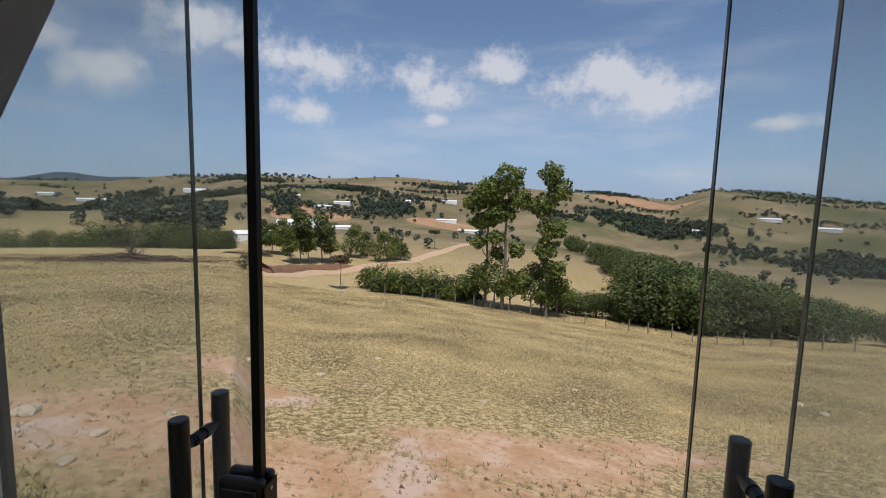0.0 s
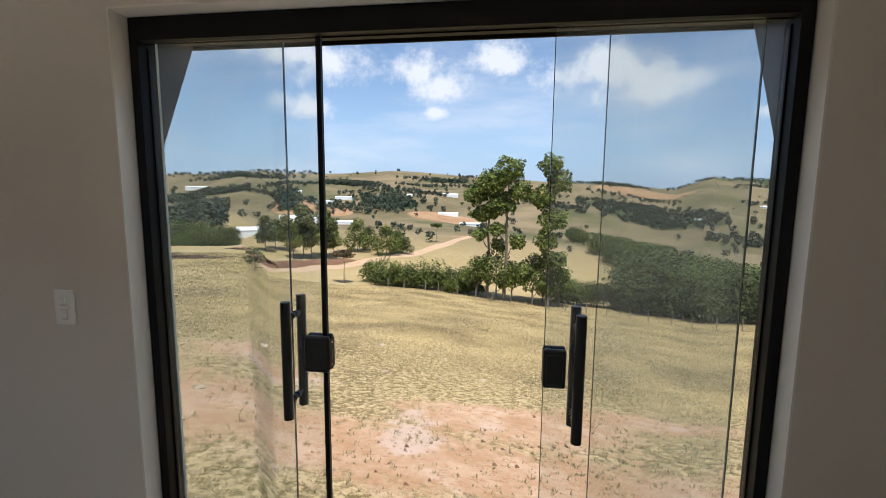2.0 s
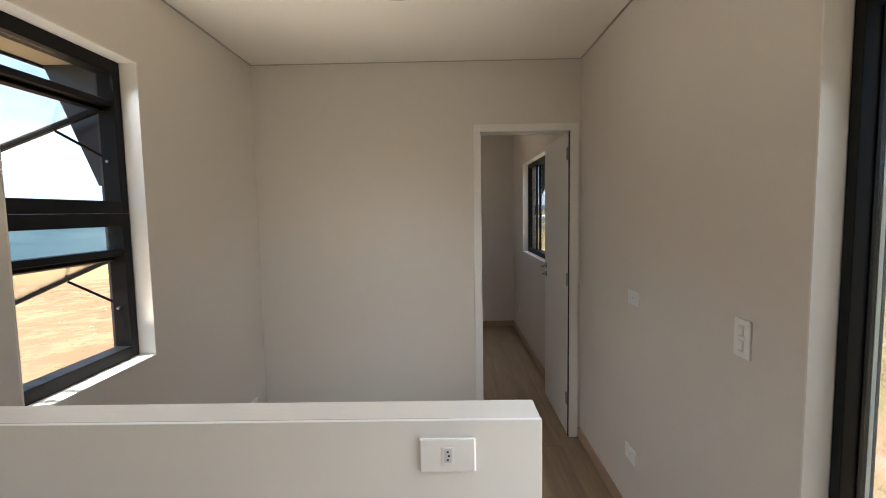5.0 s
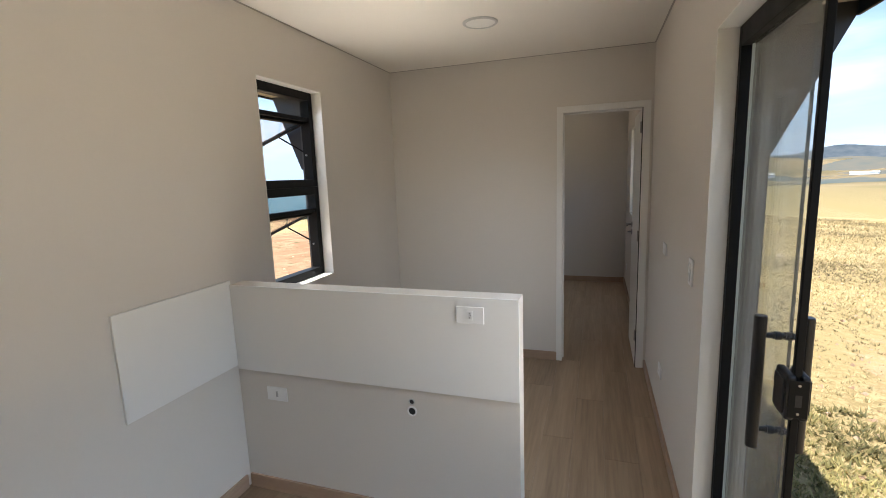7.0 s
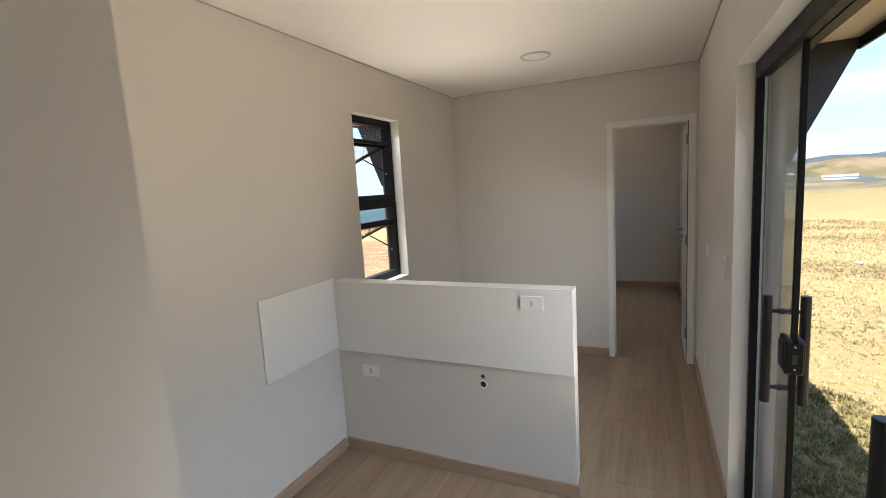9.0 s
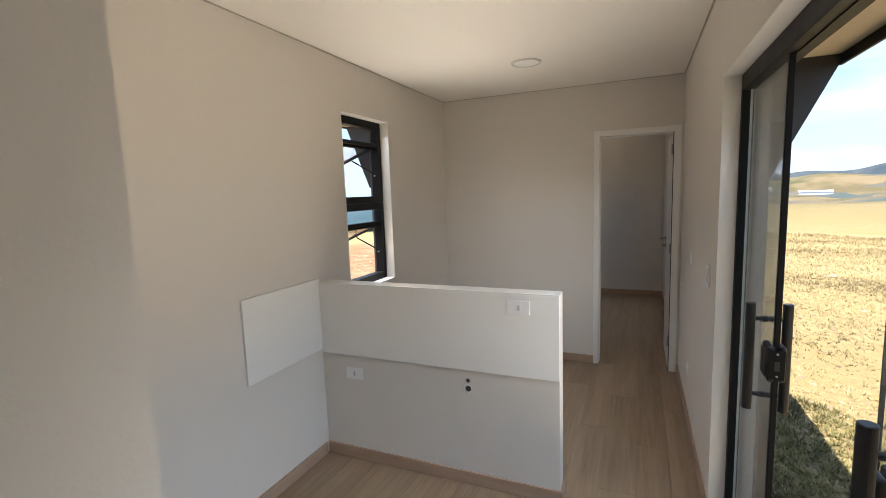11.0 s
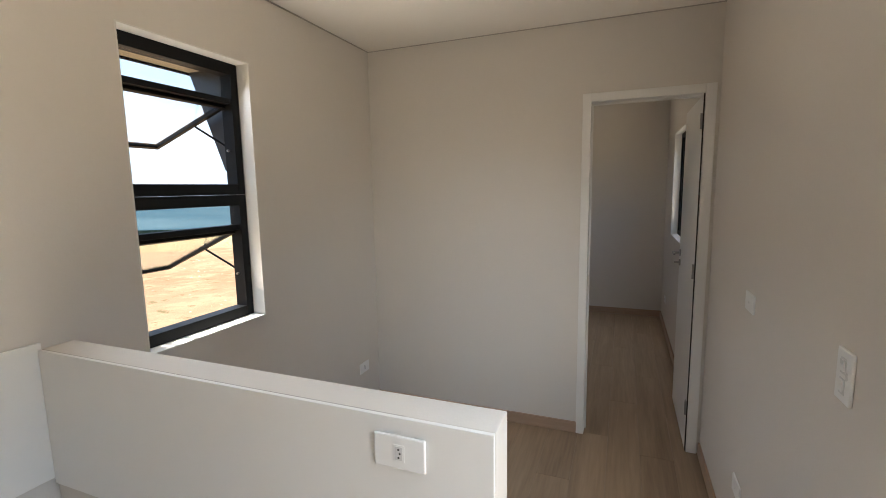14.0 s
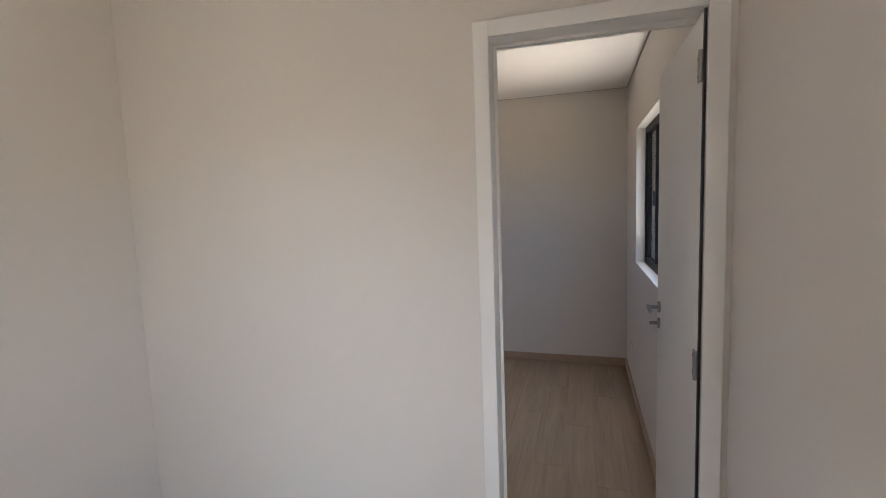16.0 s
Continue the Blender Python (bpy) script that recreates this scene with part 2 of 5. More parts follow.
PLASTER = material("plaster_paint", (0.69, 0.65, 0.60), 0.75, mottle=0.025, scale=1.3, grain=0.012, grain_scale=90, bump=0.10, bump_scale=140, spec=0.25)
CEILING = material("ceiling_paint", (0.86, 0.82, 0.76), 0.8, mottle=0.02, scale=1.1, bump=0.06, bump_scale=120, spec=0.2)
TRIM_WHITE = material("white_lacquer", (0.80, 0.79, 0.765), 0.42, mottle=0.02, scale=2.0, bump=0.04, bump_scale=90)
BOARD_WHITE = material("white_board", (0.82, 0.81, 0.785), 0.38, mottle=0.015, scale=1.5, bump=0.03, bump_scale=60)
REVEAL = material("reveal_paint", (0.76, 0.735, 0.69), 0.7, mottle=0.03, scale=2.0, bump=0.10, bump_scale=120, spec=0.25)
BLACK = material("black_aluminium", (0.0065, 0.007, 0.0075), 0.50, mottle=0.15, scale=6.0, grain=0.08, grain_scale=200, bump=0.03, bump_scale=200, spec=0.2)
BLACK_GLOSS = material("black_plastic", (0.010, 0.010, 0.011), 0.40, mottle=0.1, scale=8.0)
HOOD = material("dark_sheet_steel", (0.024, 0.026, 0.030), 0.42, metal=0.0, mottle=0.12, scale=3.0, bump=0.05, bump_scale=25)
SOFFIT = material("beige_sheet", (0.60, 0.53, 0.41), 0.7, mottle=0.06, scale=3.0, bump=0.1, bump_scale=40)
CLADDING = material("dark_cladding", (0.055, 0.057, 0.06), 0.5, mottle=0.12, scale=1.0, bump=0.1, bump_scale=15)
STEEL = material("brushed_steel", (0.36, 0.355, 0.345), 0.38, metal=1.0, mottle=0.06, scale=10.0)
PLASTIC = material("white_plastic", (0.84, 0.84, 0.83), 0.3, mottle=0.01, scale=5.0)
SLOT = material("dark_slot", (0.02, 0.02, 0.022), 0.5)
GREY_PLASTIC = material("grey_pipe", (0.45, 0.45, 0.44), 0.45, mottle=0.05, scale=20)
RECESS = material("socket_recess", (0.66, 0.66, 0.66), 0.4)
# Darker grey that puts the ceiling gap's shade into colour; also the seam.
SHADOW_GAP = material("gap_shade_and_seam_grey", (0.45, 0.42, 0.38), 0.8, mottle=0.1)
RIM_GREY = material("pale_grey_rim", (0.58, 0.57, 0.55), 0.4, mottle=0.02, scale=5.0)
LENS = material("opal_diffuser", (0.86, 0.85, 0.82), 0.45, mottle=0.01)
CONCRETE = material("concrete", (0.32, 0.31, 0.29), 0.85, mottle=0.2, scale=1.5, grain=0.1, grain_scale=40, bump=0.3, bump_scale=30)
GLASS = glass_material("clear_glass", (0.955, 0.97, 0.967), 0.045)
# Pale copy of the glass edge: its lit look is put into colour.
GLASS_EDGE_LIT = material("lit_glass_edge", (0.62, 0.70, 0.68), 0.35, mottle=0.05, scale=5.0)
GLASS_EDGE = material("glass_edge", (0.055, 0.075, 0.07), 0.15, mottle=0.1, scale=5.0)
SASH_GLASS = glass_material("sash_glass", (0.955, 0.97, 0.975), 0.007)
OAK = wood_material("oak_laminate", (0.40, 0.285, 0.185), (0.17, 0.112, 0.068), (0.40, 6.5, 6.5), 0.42)
OAK_BASE = wood_material("oak_baseboard", (0.47, 0.33, 0.235), (0.33, 0.22, 0.15), (0.8, 0.8, 9.0), 0.45)
BARK = material("bark", (0.17, 0.135, 0.10), 0.9, mottle=0.35, scale=1.2, grain=0.2, grain_scale=8, bump=0.6, bump_scale=6)
LEAF = leaf_material("eucalyptus_leaf", (0.23, 0.27, 0.055), (0.045, 0.065, 0.016))
LEAF_DARK = leaf_material("woodland_leaf", (0.140, 0.172, 0.046), (0.030, 0.043, 0.015))
# Far leaves: distance haze is put into the greyer, paler tint.
LEAF_FAR = leaf_material("hazed_far_leaf", (0.100, 0.120, 0.072), (0.042, 0.056, 0.044))
LEAF_DRY = leaf_material("dry_leaf", (0.20, 0.13, 0.06), (0.06, 0.05, 0.025))
STRAW = leaf_material("dry_grass", (0.63, 0.49, 0.255), (0.19, 0.155, 0.068))
SHED_WHITE = material("white_sheeting", (0.80, 0.80, 0.79), 0.6, mottle=0.08, scale=0.2)
BRICK_CLAY = material("clay_block", (0.42, 0.17, 0.085), 0.85, mottle=0.12, scale=4, grain=0.08, bump=0.3, bump_scale=50, vary=0.25)
STONE = material("pale_stone", (0.46, 0.36, 0.25), 0.9, mottle=0.25, scale=5, bump=0.5, bump_scale=12, vary=0.3)
DEBRIS = material("dead_brush", (0.14, 0.092, 0.06), 0.95, mottle=0.4, scale=2, bump=0.7, bump_scale=8)
POST_WOOD = material("weathered_post", (0.22, 0.185, 0.15), 0.9, mottle=0.3, scale=3, bump=0.5, bump_scale=20)

# ---- builders ----


def box(bm, x0, x1, y0, y1, z0, z1, round_=0.0, segments=2):
    """A block added to a bmesh, with rounded edges where asked."""
    made = bmesh.ops.create_cube(bm, size=1.0, matrix=Matrix.Translation(((x0 + x1) / 2, (y0 + y1) / 2, (z0 + z1) / 2)) @ Matrix.Diagonal((abs(x1 - x0), abs(y1 - y0), abs(z1 - z0), 1)))
    if round_:
        edges = list({e for v in made["verts"] for e in v.link_edges})
        bmesh.ops.bevel(bm, geom=edges, offset=round_, segments=segments, profile=0.5, affect="EDGES", clamp_overlap=True)
    return bm


def rod(bm, a, b, r0, r1=None, sides=12):
    """A round bar from a to b."""
    a, b = Vector(a), Vector(b)
    turn = (b - a).to_track_quat("Z", "Y").to_matrix().to_4x4()
    bmesh.ops.create_cone(bm, cap_ends=True, segments=sides, radius1=r0, radius2=r0 if r1 is None else r1, depth=(b - a).length, matrix=Matrix.Translation((a + b) / 2) @ turn)
    return bm


def prism(bm, outline, axis, lo, hi):
    """A flat plate: an outline of (u, v) swept along an axis from lo to hi."""
    def at(u, v, w):
        return {"x": (w, u, v), "y": (u, w, v), "z": (u, v, w)}[axis]
    a = [bm.verts.new(at(u, v, lo)) for u, v in outline]
    b = [bm.verts.new(at(u, v, hi)) for u, v in outline]
    bm.faces.new(a)
    bm.faces.new(list(reversed(b)))
    for i in range(len(a)):
        j = (i + 1) % len(a)
        bm.faces.new((a[j], a[i], b[i], b[j]))
    bmesh.ops.recalc_face_normals(bm, faces=bm.faces[:])
    return bm


def mesh_of(name, bm, mat, smooth=False):
    me = bpy.data.meshes.new(name)
    bm.to_mesh(me)
    bm.free()
    me.materials.append(mat)
    if smooth:
        me.polygons.foreach_set("use_smooth", [True] * len(me.polygons))
    return me


def solid(name, bm, mat, label="", category="", kind="", group="", smooth=False):
    return tagged(new(name, mesh_of(name, bm, mat, smooth)), label, category, group, kind)


def part(name, bm, mat, parent, label="", smooth=False):
    ob = new(name, mesh_of(name, bm, mat, smooth))
    ob.parent = parent
    ob.matrix_parent_inverse = parent.matrix_world.inverted()
    return tagged(ob, label)


def base(name, place, label, category, group="", kind=""):
    ob = new(name)
    ob.location = place
    ob.empty_display_size = 0.05
    bpy.context.view_layer.update()
    return tagged(ob, label, category, group, kind)


def B(*a, **k):
    return box(bmesh.new(), *a, **k)


def from_arrays(name, verts, faces, mat, label="", category="", kind="", group="", smooth=False):
    """A mesh object from numpy arrays of corners and faces of equal size."""
    me = bpy.data.meshes.new(name)
    verts, faces = np.asarray(verts, np.float32), np.asarray(faces, np.int32)
    k = faces.shape[1]
    me.vertices.add(len(verts))
    me.vertices.foreach_set("co", verts.ravel())
    me.loops.add(faces.size)
    me.loops.foreach_set("vertex_index", faces.ravel())
    me.polygons.add(len(faces))
    me.polygons.foreach_set("loop_start", np.arange(0, faces.size, k, dtype=np.int32))
    me.polygons.foreach_set("loop_total", np.full(len(faces), k, np.int32))
    if smooth:
        me.polygons.foreach_set("use_smooth", np.ones(len(faces), bool))
    me.update(calc_edges=True)
    me.materials.append(mat)
    return tagged(new(name, me), label, category, group, kind)

# ---- the house: shell ----
WEST, EAST, SOUTH, NORTH, TOP = -2.88, 1.202, -1.36, 0.80, 2.54
BED_WEST, BATH_EAST = -5.95, 2.75
DOOR_X0, DOOR_X1, DOOR_TOP = -0.942, 1.040, 2.104
WIN_X0, WIN_X1, WIN_Z0, WIN_Z1 = -1.755, -1.13, 0.965, 2.205
BWIN_X0, BWIN_X1, BWIN_Z0, BWIN_Z1 = -5.22, -3.92, 1.08, 2.10
ROOF_Z = 2.66


def long_wall(y0, y1, x0, x1, openings, z0, z1):
    """A wall along x with openings (x0, x1, z0, z1) through it."""
    bm = bmesh.new()
    at = x0
    for a, b, lo, hi in sorted(openings):
        box(bm, at, a, y0, y1, z0, z1)
        if lo > z0 + 0.001:
            box(bm, a, b, y0, y1, z0, lo)
        box(bm, a, b, y0, y1, hi, z1)
        at = b
    return box(bm, at, x1, y0, y1, z0, z1)


NORTH_OPEN = [(DOOR_X0, DOOR_X1, 0.0, DOOR_TOP), (BWIN_X0, BWIN_X1, BWIN_Z0, BWIN_Z1)]
# The second southern opening is unseen, added to brighten the bedroom.
SOUTH_OPEN = [(WIN_X0, WIN_X1, WIN_Z0, WIN_Z1), (-4.95, -4.3, 1.35, 2.05)]
solid("wall_north", long_wall(NORTH, 0.945, BED_WEST - 0.12, BATH_EAST + 0.12, NORTH_OPEN, 0.0, ROOF_Z), PLASTER, "greige painted plaster wall with a wide glazed doorway", "wall", "structure")
solid("wall_south", long_wall(-1.505, SOUTH, BED_WEST - 0.12, BATH_EAST + 0.12, SOUTH_OPEN, 0.0, ROOF_Z), PLASTER, "greige painted plaster wall with one window and an added bedroom opening", "wall", "structure")
solid("cladding_north", long_wall(0.946, 0.985, BED_WEST - 0.16, BATH_EAST + 0.16, [(a - 0.0, b, -0.05 if lo == 0 else lo, hi) for a, b, lo, hi in NORTH_OPEN], -0.05, ROOF_Z + 0.14), CLADDING, "dark painted steel outer skin of the house", "wall", "structure")
solid("cladding_south", long_wall(-1.545, -1.506, BED_WEST - 0.16, BATH_EAST + 0.16, SOUTH_OPEN, -0.05, ROOF_Z + 0.14), CLADDING, "dark painted steel outer skin of the house", "wall", "structure")
solid("wall_bedroom_end", B(BED_WEST - 0.12, BED_WEST, SOUTH, NORTH, 0, ROOF_Z), PLASTER, "greige painted plaster end wall of the bedroom", "wall", "structure")
solid("wall_hall_end", B(BATH_EAST, BATH_EAST + 0.12, SOUTH, NORTH, 0, ROOF_Z), PLASTER, "plain greige plaster end wall of the hall", "wall", "structure")
solid("cladding_west", B(BED_WEST - 0.16, BED_WEST - 0.121, -1.505, 0.945, -0.05, ROOF_Z + 0.14), CLADDING, "dark painted steel end skin of the house", "wall", "structure")
solid("cladding_east", B(BATH_EAST + 0.121, BATH_EAST + 0.16, -1.505, 0.945, -0.05, ROOF_Z + 0.14), CLADDING, "dark painted steel end skin of the house", "wall", "structure")

# Partition with the bedroom door, and the opening towards the bathroom.
DY0, DY1, DZ = 0.125, 0.761, 2.095
bm = bmesh.new()
box(bm, WEST - 0.12, WEST, SOUTH, DY0, 0, ROOF_Z)
box(bm, WEST - 0.12, WEST, DY0, DY1, DZ, ROOF_Z)
box(bm, WEST - 0.12, WEST, DY1, NORTH, 0, ROOF_Z)
solid("wall_partition", bm, PLASTER, "greige painted plaster partition with a doorway to the bedroom", "wall", "structure")
bm = bmesh.new()
box(bm, EAST, EAST + 0.10, SOUTH, -0.043, 0, ROOF_Z)
box(bm, EAST, BATH_EAST, -0.043, 0.057, 0, ROOF_Z)
solid("wall_bath_partition", bm, PLASTER, "greige painted corner of the bathroom partition", "wall", "structure")

# Ceilings hang just clear of the walls and leave a thin shadow gap.
GAP = 0.010
for nm, x0, x1, z in (("ceiling_living", WEST, BATH_EAST, TOP), ("ceiling_bedroom", BED_WEST, WEST - 0.12, TOP + 0.02)):
    solid(nm, B(x0 + GAP, x1 - GAP, SOUTH + GAP, NORTH - GAP, z, z + 0.085), CEILING, "smooth off-white plasterboard ceiling with a shadow gap", "ceiling", "structure")
# Grey strips in and just below the gap carry its shade as colour.
for nm, x0, x1, z in (("gap_trim_living", WEST, BATH_EAST, TOP), ("gap_trim_bedroom", BED_WEST, WEST - 0.12, TOP + 0.02)):
    bm = B(x0, x1, SOUTH, SOUTH + GAP, z + 0.004, z + 0.02)
    box(bm, x0, x1, NORTH - GAP, NORTH, z + 0.004, z + 0.02)
    box(bm, x0, x0 + GAP, SOUTH + GAP, NORTH - GAP, z + 0.004, z + 0.02)
    box(bm, x1 - GAP, x1, SOUTH + GAP, NORTH - GAP, z + 0.004, z + 0.02)
    for bx in ((x0, x1, SOUTH, SOUTH + 0.005), (x0, x1, NORTH - 0.005, NORTH), (x0, x0 + 0.005, SOUTH + 0.005, NORTH - 0.005), (x1 - 0.005, x1, SOUTH + 0.005, NORTH - 0.005)):
        box(bm, *bx, z - 0.0035, z + 0.004)
    solid(nm, bm, SHADOW_GAP, "grey channel strip with the ceiling gap's shade as colour", "trim", "structure")
solid("roof", B(BED_WEST - 0.16, BATH_EAST + 0.16, -1.505, 0.945, ROOF_Z, ROOF_Z + 0.12), CLADDING, "flat dark steel roof", "roof", "structure")
FLOOR = solid("floor", B(BED_WEST - 0.12, BATH_EAST + 0.12, -1.505, 0.945, -0.16, -0.008), CONCRETE, "oak-look laminate plank floor on a slab", "floor", "structure")
solid("plinth", B(BED_WEST, BATH_EAST, -1.40, 0.84, -2.2, -0.161), CONCRETE, "plain concrete plinth under the house", "plinth", "structure")


def baseboard(name, x0, x1, y0, y1):
    return solid(name, B(x0, x1, y0, y1, 0.0, 0.075, 0.003), OAK_BASE, "oak-look baseboard along the wall", "baseboard", "structure")


BT = 0.013
baseboard("baseboard_south_west", WEST, -0.885, SOUTH, SOUTH + BT)
baseboard("baseboard_south_east", -0.775 + BT, EAST, SOUTH, SOUTH + BT)
baseboard("baseboard_partition", WEST, WEST + BT, SOUTH + BT, 0.094)
baseboard("baseboard_north", WEST + BT, DOOR_X0 - 0.002, NORTH - BT, NORTH)
baseboard("baseboard_bedroom_end", BED_WEST, BED_WEST + BT, SOUTH, NORTH - BT)
baseboard("baseboard_bedroom_north", BED_WEST, WEST - 0.13, NORTH - BT, NORTH)
baseboard("baseboard_bedroom_south", BED_WEST + BT, WEST - 0.12, SOUTH, SOUTH + BT)

# Painted reveals lining the doorway, the windows and the sill.
for nm, x0, x1, z0, z1, y0, y1, sill in (("reveal_door", DOOR_X0, DOOR_X1, 0.0, DOOR_TOP, NORTH - 0.001, 0.866, False), ("reveal_window", WIN_X0, WIN_X1, WIN_Z0, WIN_Z1, -1.43, SOUTH + 0.001, True),
                                         ("reveal_bedroom_window", BWIN_X0, BWIN_X1, BWIN_Z0, BWIN_Z1, NORTH - 0.001, 0.86, True)):
    bm = bmesh.new()
    T = 0.006
    box(bm, x0, x0 + T, y0, y1, z0, z1)
    box(bm, x1 - T, x1, y0, y1, z0, z1)
    box(bm, x0 + T, x1 - T, y0, y1, z1 - T, z1)
    if sill:
        box(bm, x0 + T, x1 - T, y0, y1, z0, z0 + T)
    solid(nm, bm, REVEAL, "pale painted plaster reveal of the opening", "trim", "structure")

# Kitchen half wall.
HW_X0, HW_X1, HW_Y1, HW_Z = -0.885, -0.788, 0.112, 1.115
solid("half_wall", B(HW_X0, HW_X1, SOUTH, HW_Y1, 0.0, HW_Z, 0.003), PLASTER, "waist-high greige painted kitchen half wall", "half wall", "structure")
solid("baseboard_half_wall_east", B(HW_X1, HW_X1 + BT, SOUTH + BT, HW_Y1 + BT, 0, 0.075, 0.003), OAK_BASE, "oak-look baseboard along the half wall", "baseboard", "structure")
solid("baseboard_half_wall_tip", B(HW_X0, HW_X1, HW_Y1, HW_Y1 + BT, 0, 0.075, 0.003), OAK_BASE, "oak-look baseboard along the half wall", "baseboard", "structure")
solid("baseboard_half_wall_west", B(HW_X0 - BT, HW_X0, SOUTH + BT, HW_Y1 + BT, 0, 0.075, 0.003), OAK_BASE, "oak-look baseboard along the half wall", "baseboard", "structure")
solid("splashback_half_wall", B(HW_X1 + 0.0030, HW_X1 + 0.014, SOUTH + 0.013, HW_Y1, 0.672, HW_Z + 0.002, 0.0015), BOARD_WHITE, "smooth white splashback board on the kitchen half wall", "splashback")
solid("seam_half_wall", B(HW_X1 - 0.0012, HW_X1 + 0.0028, SOUTH + 0.013, HW_Y1 - 0.20, HW_Z - 0.05, HW_Z + 0.0008), SHADOW_GAP, "thin dark seam between half wall and splashback", "trim", "structure")
solid("splashback_south_wall", B(HW_X1 + 0.002, -0.18, SOUTH + 0.0005, SOUTH + 0.012, 0.69, 1.137, 0.0015), BOARD_WHITE, "smooth white splashback board on the plaster wall", "splashback")

# ---- land ----
EYE_Z = 1.58
AZ_KEYS = [-180, -120, -80, -52, -37, -30, -22, -18.5, -8, 2, 14, 21, 29.5, 32, 44, 52, 74, 100, 127, 150, 180]
CREST_TAN = [0.10, 0.13, 0.19, 0.215, 0.227, 0.246, 0.264, 0.262, 0.256, 0.24, 0.213, 0.202, 0.178, 0.117, 0.104, 0.097, 0.090, 0.095, 0.106, 0.11, 0.10]
CREST_R = [28, 40, 55, 60, 60, 60, 60, 60, 60, 62, 66, 70, 66, 82, 82, 80, 70, 45, 30, 26, 28]
RIDGE_TAN = [-0.02, -0.01, 0.0, 0.008, 0.012, 0.021, 0.029, 0.009, 0.022, 0.03, 0.034, 0.036, 0.036, 0.036, 0.012, 0.008, 0.0, -0.005, -0.02, -0.028, -0.02]
RIDGE_R = [1500, 1300, 1100, 1100, 1100, 1200, 1000, 950, 800, 780, 760, 760, 740, 760, 900, 1000, 1200, 1400, 1500, 1500, 1500]


def bumps(x, y, size, seed):
    """Smooth rolling noise on arrays."""
    rng = np.random.RandomState(seed)
    total = np.zeros_like(x)
    for k in range(7):
        a, p = rng.uniform(0, 6.28), rng.uniform(0, 6.28)
        f = 6.28 / (size * rng.uniform(0.6, 1.6))
        total += np.sin(f * (x * np.cos(a) + y * np.sin(a)) + p)
    return total / 3.0


def land(x, y):
    """Height of the ground: a pasture falling away from the house, a wooded valley, then rolling hills."""
    x, y = np.asarray(x, float), np.asarray(y, float)
    r = np.hypot(x, y) + 1e-6
    az = np.degrees(np.arctan2(-x, y))
    ct, cr, rt, rr = (np.interp(az, AZ_KEYS, k) for k in (CREST_TAN, CREST_R, RIDGE_TAN, RIDGE_R))
    zc = EYE_Z - ct * cr
    u = np.clip(r / cr, 0, 1)
    near = -0.80 + (zc + 0.80) * u - 0.55 * np.sin(math.pi * u) * np.clip(1.4 - np.abs(az) / 60, 0, 1)
    near += 0.05 * bumps(x, y, 9.0, 3) * np.clip((r - 4) / 10, 0, 1) + 0.22 * bumps(x, y, 34.0, 4) * np.clip((r - 10) / 20, 0, 1) * (1 - u)
    v = np.clip(np.log(r / cr) / np.log(rr / cr), 0, 1.6)
    rise = np.clip(v, 0, 1) ** 0.85
    slope = -ct + (rt + ct) * rise
    slope += 0.020 * bumps(x, y, 330.0, 11) * np.clip(v * 2.2, 0, 1) * np.clip((1 - v) * 4, 0, 1)
    slope += 0.004 * bumps(x, y, 120.0, 17) * np.clip(v * 3, 0, 1) * np.clip((1 - v) * 4, 0, 1)
    slope -= 0.055 * np.exp(-((v - 0.12) / 0.10) ** 2) * np.clip((r / cr - 1) * (1 + 4 * np.clip((az - 31) / 4, 0, 1)), 0, 1)
    far = EYE_Z + r * slope
    over = np.clip(r - rr, 0, None)
    far -= over * 0.12 * np.clip(over / 300, 0, 1)
    far += 4.0 * bumps(x, y, 260.0, 23) * np.exp(-((r - rr) / 200) ** 2)
    return np.where(r <= cr, near, far)


def polar(az, r):
    return (-r * math.sin(radians(az)), r * math.cos(radians(az)))


def spot(az, tan):
    """Where a line of sight from the doorway, at a given azimuth and slope, meets the land beyond the pasture's brow."""
    rs = np.geomspace(20, 1500, 900)
    x, y = -rs * math.sin(radians(az)), rs * math.cos(radians(az))
    t = (land(x, y) - EYE_Z) / rs
    hit_ = np.nonzero((t >= tan) & (rs > float(np.interp(az, AZ_KEYS, CREST_R)) * 0.98))[0]
    k = hit_[0] if len(hit_) else -1
    return float(x[k]), float(y[k]), float(land(x[k], y[k])), float(rs[k])


